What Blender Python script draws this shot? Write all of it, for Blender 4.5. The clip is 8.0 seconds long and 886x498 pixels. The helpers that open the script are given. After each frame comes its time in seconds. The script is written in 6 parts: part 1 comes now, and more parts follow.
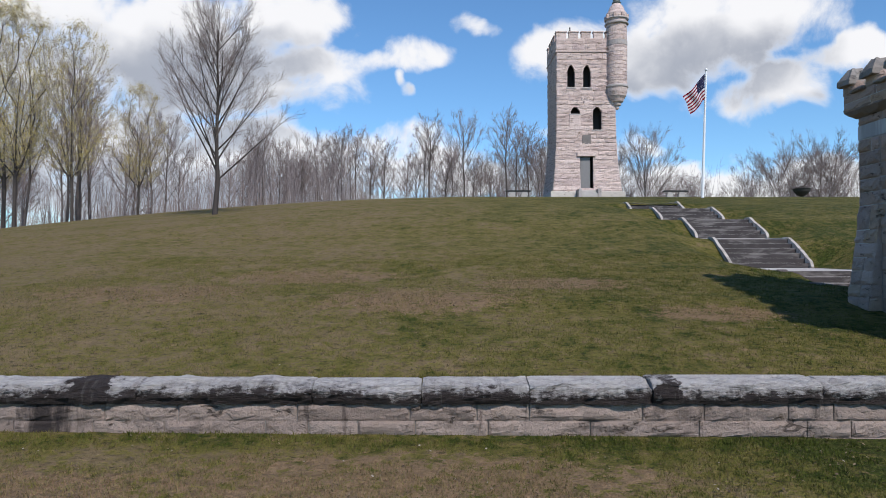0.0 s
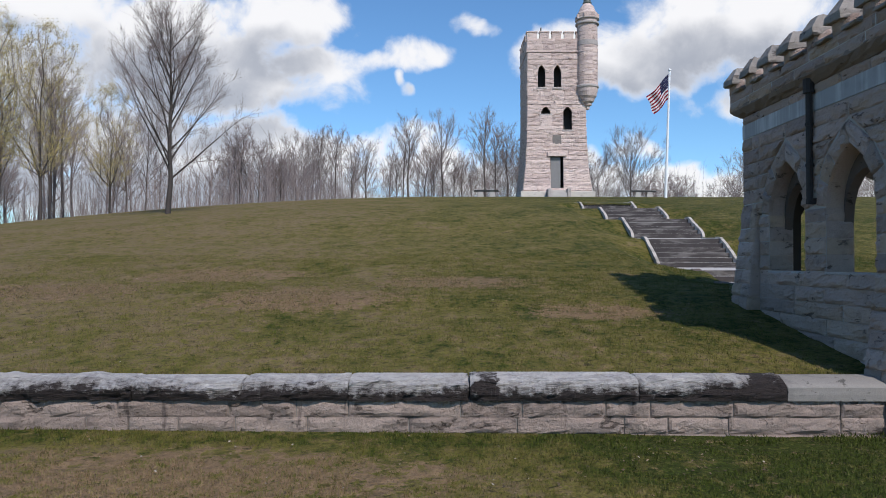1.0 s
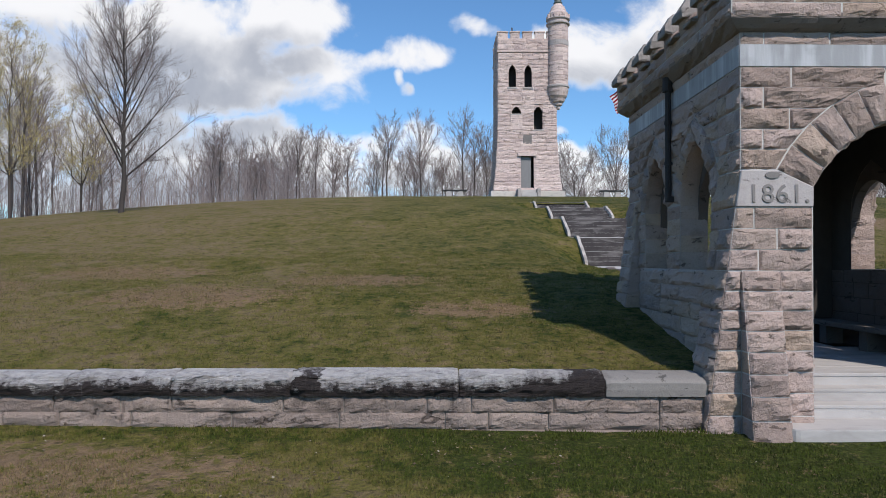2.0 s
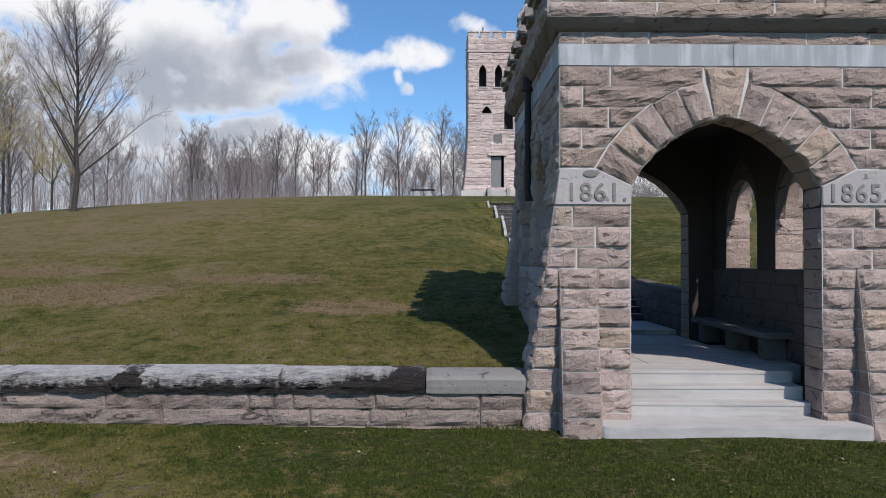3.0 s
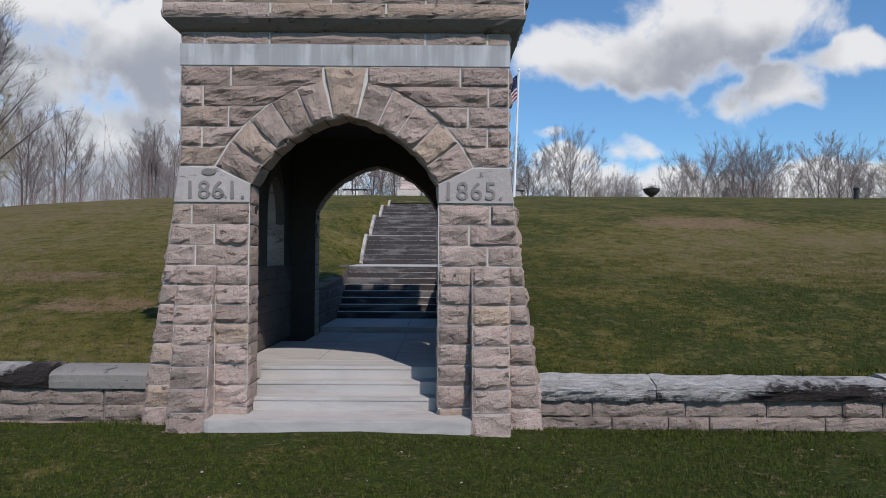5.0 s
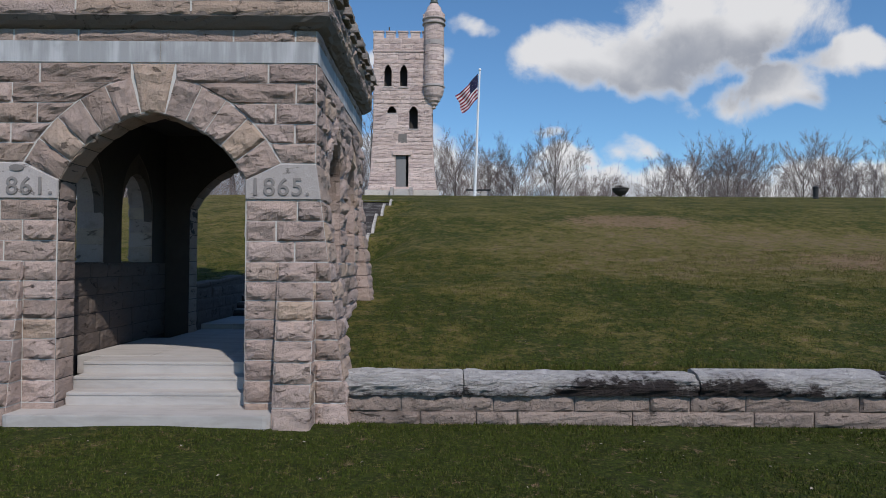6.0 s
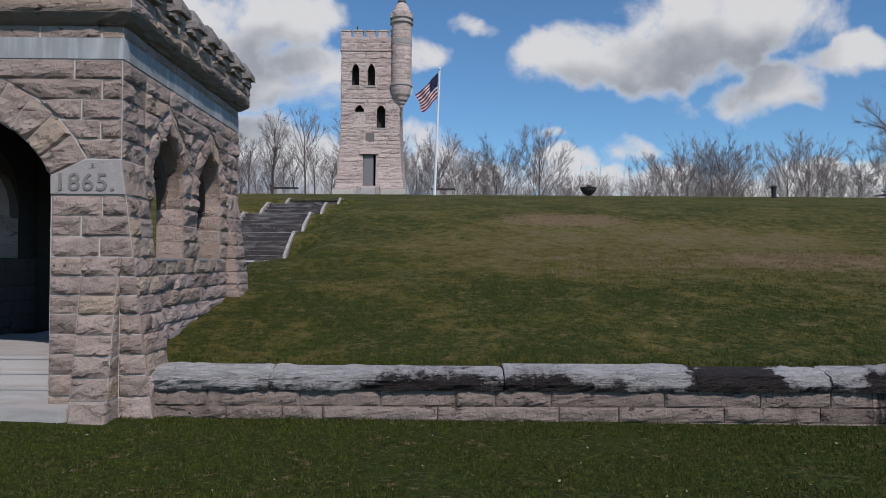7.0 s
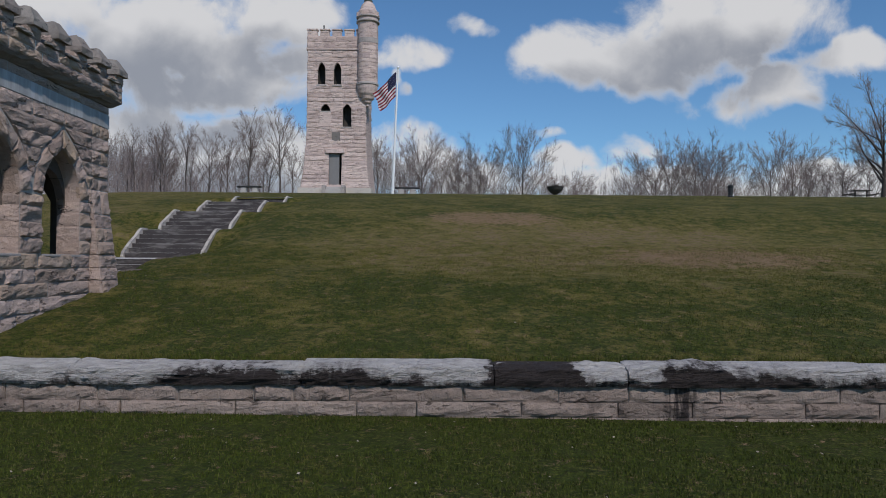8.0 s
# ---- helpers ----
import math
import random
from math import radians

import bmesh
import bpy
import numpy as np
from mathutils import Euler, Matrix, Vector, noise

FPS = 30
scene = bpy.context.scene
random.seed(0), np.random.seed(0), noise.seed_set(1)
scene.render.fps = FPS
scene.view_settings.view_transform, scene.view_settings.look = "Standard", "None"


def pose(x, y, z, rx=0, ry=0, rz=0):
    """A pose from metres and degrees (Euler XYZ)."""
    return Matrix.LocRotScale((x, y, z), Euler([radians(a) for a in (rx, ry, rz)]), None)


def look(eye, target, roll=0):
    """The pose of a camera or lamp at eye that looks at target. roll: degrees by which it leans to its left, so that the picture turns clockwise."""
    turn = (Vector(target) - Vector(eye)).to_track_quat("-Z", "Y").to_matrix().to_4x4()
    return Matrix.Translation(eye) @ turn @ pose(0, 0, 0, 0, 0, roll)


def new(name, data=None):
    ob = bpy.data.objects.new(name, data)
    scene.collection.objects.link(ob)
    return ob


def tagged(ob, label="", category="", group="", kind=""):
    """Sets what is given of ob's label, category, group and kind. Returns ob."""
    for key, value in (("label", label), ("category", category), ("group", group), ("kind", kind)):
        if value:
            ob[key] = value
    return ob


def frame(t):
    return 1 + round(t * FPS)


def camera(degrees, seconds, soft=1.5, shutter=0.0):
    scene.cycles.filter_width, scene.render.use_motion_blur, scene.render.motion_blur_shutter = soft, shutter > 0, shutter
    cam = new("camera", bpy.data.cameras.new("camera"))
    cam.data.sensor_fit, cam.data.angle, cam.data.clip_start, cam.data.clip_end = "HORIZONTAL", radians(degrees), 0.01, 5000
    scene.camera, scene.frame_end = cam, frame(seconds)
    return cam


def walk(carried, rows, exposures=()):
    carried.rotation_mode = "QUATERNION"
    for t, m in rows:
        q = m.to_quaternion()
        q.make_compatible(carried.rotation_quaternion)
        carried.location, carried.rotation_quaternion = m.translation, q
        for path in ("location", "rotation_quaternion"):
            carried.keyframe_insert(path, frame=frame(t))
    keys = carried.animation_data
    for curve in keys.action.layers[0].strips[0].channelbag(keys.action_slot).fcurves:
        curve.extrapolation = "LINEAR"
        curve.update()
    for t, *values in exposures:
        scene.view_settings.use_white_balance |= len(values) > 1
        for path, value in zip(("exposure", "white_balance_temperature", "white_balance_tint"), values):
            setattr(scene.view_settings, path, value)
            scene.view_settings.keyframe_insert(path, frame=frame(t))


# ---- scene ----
cam = camera(66.0, 8.0, 0.95)
METRES, EYE, TILT, LEAN, TURN = 20.4, 2.4, 1.1, 0.0, 0.0
ROWS = [
    (0, 0, 0.0000, 0, 0, -0, 0),
    (0.5, 0.0583, -0.0013, -0.0008, -0.018, 0.006, -0.02),
    (1, 0.117, -0.0029, -0.0016, -0.048, 0.012, -0.07),
    (1.5, 0.1752, -0.0051, -0.0027, -0.078, 0.018, -0.1),
    (3, 0.3503, -0.0103, -0.0048, -0.18, 0.006, -0.23),
    (3.5, 0.4109, -0.0119, -0.005, -0.228, -0.006, -0.26),
    (4, 0.4733, -0.0139, -0.0051, -0.282, 0.018, -0.29),
    (4.5, 0.5369, -0.0161, -0.005, -0.312, -0.006, -0.31),
    (6, 0.7306, -0.0210, -0.0083, -0.3, 0.036, -0.27),
    (6.5, 0.7951, -0.0230, -0.0093, -0.312, 0.036, -0.32),
    (7, 0.8621, -0.0239, -0.0108, -0.336, 0.024, -0.35),
    (7.5, 0.9302, -0.0244, -0.0122, -0.354, 0.024, -0.37),
    (8, 0.9998, -0.0257, -0.0135, -0.36, 0.012, -0.41),
]
EXPOSURES = [(0.0, -0.20), (1.5, -0.20), (3.5, -0.22), (4.5, -0.36), (6.5, -0.62), (8.0, -0.78)]
walk(cam, [(t, pose(0, 0, EYE, TILT, LEAN, TURN) @ pose(METRES * x, METRES * y, METRES * z, 90 + pitch, roll, yaw)) for t, x, y, z, yaw, pitch, roll in ROWS], EXPOSURES)

# ---- sky, sun ----
SUN_TO = Vector((0.385, -0.82, 0.98)).normalized()
SUN_EL = math.asin(SUN_TO.z)
SUN_AZ = math.atan2(SUN_TO.x, SUN_TO.y)

world = bpy.data.worlds.new("sky")
scene.world = world
world.use_nodes = True


class Net:
    """A small helper round a node tree."""

    def __init__(self, tree):
        self.t = tree

    def node(self, kind, operation="", node_tree=None):
        n = self.t.nodes.new(kind)
        if operation:
            n.operation = operation
        if node_tree:
            n.node_tree = node_tree
        return n

    def put(self, value, socket):
        if isinstance(value, bpy.types.NodeSocket):
            self.t.links.new(value, socket)
        else:
            socket.default_value = value

    def math(self, op, a, b=0.0, c=0.0, clamp=False):
        n = self.node("ShaderNodeMath", op)
        n.use_clamp = clamp
        for v, k in zip((a, b, c), n.inputs):
            self.put(v, k)
        return n.outputs[0]

    def ramp(self, value, lo, hi, a=0.0, b=1.0, smooth=True):
        n = self.node("ShaderNodeMapRange")
        n.interpolation_type = "SMOOTHSTEP" if smooth else "LINEAR"
        for v, k in zip((value, lo, hi, a, b), n.inputs):
            self.put(v, k)
        return n.outputs[0]

    def noise(self, vector, scale, detail=4.0, rough=0.55, warp=0.0):
        n = self.node("ShaderNodeTexNoise")
        if vector is not None:
            self.put(vector, n.inputs["Vector"])
        n.inputs["Scale"].default_value = scale
        n.inputs["Detail"].default_value = detail
        n.inputs["Roughness"].default_value = rough
        n.inputs["Distortion"].default_value = warp
        return n.outputs["Fac"]

    def mix(self, f, a, b, blend="MIX"):
        n = self.node("ShaderNodeMix")
        n.data_type, n.blend_type = "RGBA", blend
        self.put(f, n.inputs[0])
        for v, k in ((a, 6), (b, 7)):
            self.put(v if isinstance(v, bpy.types.NodeSocket) else (*v, 1.0), n.inputs[k])
        return n.outputs[2]

    def scaled(self, vector, x, y, z):
        n = self.node("ShaderNodeMapping")
        self.put(vector, n.inputs["Vector"])
        n.inputs["Scale"].default_value = (x, y, z)
        return n.outputs[0]


# clouds: across, up (tangents seen from the lawn looking north), half width, half height, thickness
CLOUDS = [
    (0.28, 0.30, 0.17, 0.055, 0.95), (0.40, 0.345, 0.17, 0.075, 1.0), (0.50, 0.375, 0.10, 0.05, 0.9), (0.20, 0.30, 0.12, 0.03, 0.75),
    (0.435, 0.237, 0.07, 0.035, 0.9), (0.51, 0.268, 0.075, 0.042, 0.95), (0.565, 0.290, 0.05, 0.036, 0.9), (0.475, 0.25, 0.06, 0.035, 0.9), (0.60, 0.312, 0.048, 0.048, 0.95),
    (-0.40, 0.315, 0.20, 0.09, 1.0), (-0.25, 0.36, 0.12, 0.055, 0.9), (-0.22, 0.285, 0.11, 0.04, 0.9), (-0.56, 0.37, 0.14, 0.06, 0.85), (-0.33, 0.255, 0.2, 0.04, 0.85),
    (-0.045, 0.305, 0.055, 0.032, 0.75), (-0.066, 0.264, 0.011, 0.018, 0.62), (-0.054, 0.243, 0.017, 0.015, 0.6), (-0.10, 0.29, 0.05, 0.02, 0.6),
    (0.045, 0.352, 0.034, 0.018, 0.62), (-0.12, 0.175, 0.16, 0.03, 0.75), (-0.47, 0.19, 0.20, 0.05, 0.85), (-0.30, 0.19, 0.10, 0.03, 0.7),
    (0.17, 0.155, 0.06, 0.025, 0.8), (0.285, 0.165, 0.045, 0.022, 0.8), (0.48, 0.115, 0.14, 0.025, 0.75),
    (-0.40, 0.10, 0.36, 0.05, 1.0), (-0.35, 0.15, 0.30, 0.06, 0.95), (-0.70, 0.17, 0.30, 0.08, 0.95), (0.35, 0.115, 0.30, 0.03, 0.8), (-0.62, 0.27, 0.20, 0.10, 0.85), (-0.08, 0.15, 0.18, 0.032, 0.85), (0.40, 0.105, 0.34, 0.026, 0.9), (0.08, 0.13, 0.14, 0.022, 0.8),
    (0.15, 0.195, 0.03, 0.010, 0.5), (0.02, 0.125, 0.35, 0.02, 0.7), (0.30, 0.12, 0.10, 0.02, 0.75), (0.28, 0.115, 0.30, 0.036, 0.9), (0.08, 0.118, 0.20, 0.034, 0.85), (0.56, 0.12, 0.20, 0.045, 0.9),
]
cloud_tree = bpy.data.node_groups.new("clouds", "ShaderNodeTree")
for nm in ("u", "v"):
    cloud_tree.interface.new_socket(nm, in_out="INPUT", socket_type="NodeSocketFloat")
for nm in ("density", "bulk"):
    cloud_tree.interface.new_socket(nm, in_out="OUTPUT", socket_type="NodeSocketFloat")
g = Net(cloud_tree)
gin, gout = g.node("NodeGroupInput"), g.node("NodeGroupOutput")
comb = g.node("ShaderNodeCombineXYZ")
g.put(gin.outputs[0], comb.inputs[0])
g.put(gin.outputs[1], comb.inputs[1])
warp_u = g.math("MULTIPLY", g.math("SUBTRACT", g.noise(comb.outputs[0], 7.0, 3.0), 0.5), 0.11)
shifted = g.node("ShaderNodeVectorMath", "ADD")
g.put(comb.outputs[0], shifted.inputs[0])
shifted.inputs[1].default_value = (3.7, 1.9, 0.0)
warp_v = g.math("MULTIPLY", g.math("SUBTRACT", g.noise(shifted.outputs[0], 7.0, 3.0), 0.5), 0.09)
wu, wv = g.math("ADD", gin.outputs[0], warp_u), g.math("ADD", gin.outputs[1], warp_v)
puff = g.noise(comb.outputs[0], 10.0, 8.0, 0.58, 0.25)
wisp = g.noise(comb.outputs[0], 3.0, 3.0, 0.5)
total = None
for cu, cv, ru, rv, thick in CLOUDS:
    du = g.math("DIVIDE", g.math("SUBTRACT", wu, cu), ru)
    dv = g.math("DIVIDE", g.math("SUBTRACT", wv, cv), rv)
    r2 = g.math("ADD", g.math("MULTIPLY", du, du), g.math("MULTIPLY", dv, dv))
    one = g.math("MULTIPLY", g.math("SUBTRACT", 1.15, g.math("MULTIPLY", r2, 0.85)), thick)
    total = one if total is None else g.math("SMOOTH_MAX", total, one, 0.2)
total = g.math("MAXIMUM", total, -0.35)
lumpy = g.math("ADD", g.math("MULTIPLY", g.math("SUBTRACT", puff, 0.5), 2.4), g.math("MULTIPLY", g.math("SUBTRACT", wisp, 0.5), 0.9))
g.put(g.math("ADD", total, lumpy), gout.inputs[0])
g.put(g.math("MULTIPLY_ADD", lumpy, 0.45, total), gout.inputs[1])

w = Net(world.node_tree)
world.node_tree.nodes.clear()
where = w.node("ShaderNodeTexCoord").outputs["Generated"]
split = w.node("ShaderNodeSeparateXYZ")
w.put(where, split.inputs[0])
ahead = w.math("ADD", w.math("ABSOLUTE", split.outputs[1]), 0.08)
cu = w.math("DIVIDE", split.outputs[0], ahead)
cv = w.math("DIVIDE", split.outputs[2], ahead)
cv = w.math("MULTIPLY", cv, 1.08)
cu = w.math("MULTIPLY", cu, 1.08)
dens, lit = w.node("ShaderNodeGroup", node_tree=cloud_tree), w.node("ShaderNodeGroup", node_tree=cloud_tree)
w.put(cu, dens.inputs[0]), w.put(cv, dens.inputs[1])
w.put(w.math("ADD", cu, 0.012), lit.inputs[0]), w.put(w.math("ADD", cv, 0.062), lit.inputs[1])
cover = w.math("MULTIPLY", w.ramp(dens.outputs[0], 0.16, 0.84), w.ramp(split.outputs[1], -0.1, 0.2))
grey = w.math("MULTIPLY", w.ramp(lit.outputs[1], 0.15, 1.15), w.ramp(dens.outputs[0], 0.3, 0.95))
sky = w.node("ShaderNodeTexSky")
sky.sky_type, sky.sun_disc, sky.sun_elevation, sky.sun_rotation = "NISHITA", False, SUN_EL, SUN_AZ
sky.air_density, sky.dust_density, sky.ozone_density = 1.0, 0.05, 1.6
sky_bg, cloud_bg = w.node("ShaderNodeBackground"), w.node("ShaderNodeBackground")
w.put(w.mix(1.0, sky.outputs[0], (0.74, 1.07, 1.33), "MULTIPLY"), sky_bg.inputs[0])
sky_bg.inputs[1].default_value = 0.134
w.put(w.mix(grey, (0.96, 0.955, 0.97), (0.42, 0.445, 0.51)), cloud_bg.inputs[0])
cloud_bg.inputs[1].default_value = 1.16
both = w.node("ShaderNodeMixShader")
w.put(w.math("MULTIPLY", cover, 0.96), both.inputs[0])
w.put(sky_bg.outputs[0], both.inputs[1]), w.put(cloud_bg.outputs[0], both.inputs[2])
w.put(both.outputs[0], w.node("ShaderNodeOutputWorld").inputs[0])

sun_data = bpy.data.lights.new("sun", "SUN")
sun_data.energy, sun_data.angle, sun_data.color = 4.9, radians(0.9), (1.0, 0.94, 0.895)
sun = new("sun", sun_data)
sun.matrix_world = look(SUN_TO * 60, (0, 0, 0))


# ---- materials ----
def material(name, rough=0.85, metal=0.0, spec=0.3):
    m = bpy.data.materials.new(name)
    m.use_nodes = True
    n = Net(m.node_tree)
    b = m.node_tree.nodes["Principled BSDF"]
    b.inputs["Roughness"].default_value = rough
    b.inputs["Metallic"].default_value = metal
    b.inputs["Specular IOR Level"].default_value = spec
    return m, n, b


def bump(n, b, height, strength, distance):
    k = n.node("ShaderNodeBump")
    k.inputs["Strength"].default_value = strength
    k.inputs["Distance"].default_value = distance
    n.put(height, k.inputs["Height"])
    n.put(k.outputs[0], b.inputs["Normal"])


def place(n):
    return n.node("ShaderNodeNewGeometry").outputs["Position"]


def rock_material(name, shades, stain=(0.15, 0.125, 0.11), stains=0.5, grain=0.25, relief=1.0, runs=(), bedded=0.0):
    """Rough quarried stone; every piece takes its own shade, with streaks and fine grain."""
    m, n, b = material(name, 0.9)
    p = place(n)
    info = n.node("ShaderNodeObjectInfo").outputs["Random"]
    isle = n.node("ShaderNodeNewGeometry").outputs["Random Per Island"]
    pick = n.math("FRACT", n.math("ADD", info, n.math("MULTIPLY", isle, 0.001)))
    ramp = n.node("ShaderNodeValToRGB")
    ramp.color_ramp.interpolation = "LINEAR"
    while len(ramp.color_ramp.elements) < len(shades):
        ramp.color_ramp.elements.new(0.5)
    for k, (e, c) in enumerate(zip(ramp.color_ramp.elements, shades)):
        e.position, e.color = k / (len(shades) - 1), (*c, 1)
    n.put(pick, ramp.inputs[0])
    big = n.noise(p, 2.6, 4.0, 0.6)
    fine = n.noise(p, 60.0, 3.0, 0.7)
    mid = n.noise(p, 14.0, 6.0, 0.68, 0.6)
    crack = n.ramp(n.noise(n.scaled(p, 1.0, 1.0, 2.4), 3.6, 5.0, 0.66, 0.8), 0.33, 0.40, 1.0, 0.0)
    chip = n.ramp(n.noise(n.scaled(p, 1.6, 1.6, 3.0), 4.5, 4.0, 0.6, 0.6), 0.64, 0.74)
    c = n.mix(n.math("MULTIPLY", n.ramp(big, 0.52, 0.75), stains), ramp.outputs[0], stain)
    c = n.mix(n.math("MULTIPLY", n.ramp(mid, 0.5, 0.72), 0.35), c, tuple(min(1, v * 1.5) for v in shades[0]))
    # shadow in the cracks and chips is also darkened into the colour
    c = n.mix(n.math("MULTIPLY", crack, 0.8), c, tuple(v * 0.3 for v in shades[0]))
    c = n.mix(n.math("MULTIPLY", chip, 0.5), c, tuple(v * 0.55 for v in shades[0]))
    if bedded:
        bed = n.noise(n.scaled(p, 0.8, 0.8, 9.0), 1.3, 5.0, 0.62, 0.4)
        c = n.mix(n.ramp(bed, 0.53, 0.68, 0.0, bedded), c, tuple(v * 0.42 for v in shades[0]))
    if runs:
        xyz = n.node("ShaderNodeSeparateXYZ")
        n.put(p, xyz.inputs[0])
        drip = n.math("MULTIPLY", n.math("SUBTRACT", n.noise(n.scaled(p, 5.0, 1.0, 0.9), 2.0, 5.0, 0.65), 0.5), 1.1)
        for x0, wide in runs:
            near = n.math("ADD", n.math("ABSOLUTE", n.math("SUBTRACT", xyz.outputs[0], x0)), drip)
            c = n.mix(n.ramp(near, wide * 0.1, wide * 1.3, 0.92, 0.0), c, (0.022, 0.017, 0.017))
        thin = n.ramp(n.noise(n.scaled(p, 3.2, 1.0, 0.35), 1.6, 4.0, 0.6), 0.63, 0.74, 0.0, 0.7)
        c = n.mix(thin, c, (0.05, 0.037, 0.034))
    c = n.mix(grain, c, n.mix(fine, (0.0, 0.0, 0.0), (1.0, 0.97, 0.93)), "OVERLAY")
    n.put(c, b.inputs["Base Color"])
    bump(n, b, n.math("SUBTRACT", n.math("ADD", mid, n.math("MULTIPLY", fine, 0.25)), n.math("ADD", n.math("MULTIPLY", crack, 0.5), n.math("MULTIPLY", chip, 0.35))), 0.75 * relief, 0.045)
    return m


GATE_STONE = rock_material("gate_stone", [(0.305, 0.230, 0.196), (0.445, 0.338, 0.292), (0.335, 0.258, 0.225), (0.485, 0.373, 0.331), (0.29, 0.220, 0.193), (0.445, 0.329, 0.25), (0.39, 0.309, 0.28)], stains=0.5, relief=1.3)
TOWER_STONE = rock_material("tower_stone", [(0.48, 0.368, 0.333), (0.66, 0.53, 0.485), (0.53, 0.412, 0.375), (0.64, 0.513, 0.467), (0.49, 0.38, 0.355)], stains=0.4, relief=1.5, bedded=0.85)
WALL_STONE = rock_material("wall_stone", [(0.225, 0.172, 0.145), (0.345, 0.270, 0.230), (0.265, 0.205, 0.175), (0.32, 0.252, 0.216)], stain=(0.085, 0.066, 0.057), stains=0.75, relief=1.6, runs=((-5.2, 0.42), (23.8, 0.2)))
# passage and cutting stone, its colour lowered to stand in for shade
DIMMED_STONE = rock_material("dimmed_stone", [(0.095, 0.075, 0.065), (0.14, 0.111, 0.097), (0.115, 0.09, 0.079)])
GREY_COPING = rock_material("grey_coping", [(0.185, 0.170, 0.155), (0.22, 0.203, 0.188)], stain=(0.082, 0.082, 0.082), stains=0.8, relief=0.4)
SMOOTH_STONE = rock_material("dressed_stone", [(0.35, 0.315, 0.30), (0.41, 0.37, 0.355)], stains=0.3, relief=0.3)


def mortar_material():
    m, n, b = material("mortar", 0.95)
    p = place(n)
    n.put(n.mix(n.noise(p, 6.0, 5.0, 0.6), (0.44, 0.415, 0.385), (0.63, 0.60, 0.565)), b.inputs["Base Color"])
    bump(n, b, n.noise(p, 80.0, 3.0), 0.4, 0.01)
    return m


def blue_material():
    """Bluish dressed stone with pale lime runs."""
    m, n, b = material("bluestone", 0.8)
    p = place(n)
    runs = n.noise(n.scaled(p, 5.0, 5.0, 0.5), 1.0, 4.0, 0.6)
    c = n.mix(n.ramp(runs, 0.45, 0.7), (0.315, 0.315, 0.32), (0.47, 0.47, 0.48))
    c = n.mix(n.math("MULTIPLY", n.ramp(n.noise(p, 3.0, 5.0), 0.5, 0.8), 0.5), c, (0.180, 0.180, 0.176))
    n.put(c, b.inputs["Base Color"])
    bump(n, b, n.noise(p, 40.0, 4.0), 0.25, 0.01)
    return m


def step_material(name, a, c2, dark, amount):
    m, n, b = material(name, 0.8)
    p = place(n)
    c = n.mix(n.noise(p, 3.0, 5.0, 0.6), a, c2)
    streak = n.noise(n.scaled(p, 0.7, 3.0, 3.0), 1.4, 5.0, 0.65, 0.5)
    c = n.mix(n.math("MULTIPLY", n.ramp(streak, 0.45, 0.68), amount), c, dark)
    n.put(c, b.inputs["Base Color"])
    bump(n, b, n.noise(p, 50.0, 4.0), 0.3, 0.01)
    return m


# black crust along the coping: place, half width, how far it spreads
CRUST = [(-5.05, 0.10, 0.25), (-4.66, 0.28, 1.5), (-4.10, 0.12, 0.3), (-2.70, 0.45, 0.25), (-1.50, 0.5, 0.16), (-0.50, 0.22, -0.2), (0.35, 0.5, 0.1), (1.75, 0.6, -0.15), (2.96, 0.16, 0.95), (4.40, 0.55, 0.22), (5.40, 0.4, -0.1), (6.30, 0.45, 0.4),
         (6.75, 0.26, 0.85), (14.4, 0.8, -0.75), (15.9, 0.55, -0.75), (17.5, 0.65, 0.42), (19.0, 0.35, 0.35), (19.75, 0.25, -0.35), (20.6, 0.45, -0.65), (21.75, 0.62, 1.1), (22.65, 0.30, -0.5), (23.25, 0.2, -0.25), (24.0, 0.45, 0.75), (24.9, 0.45, 0.3), (26.0, 0.4, -0.35)]


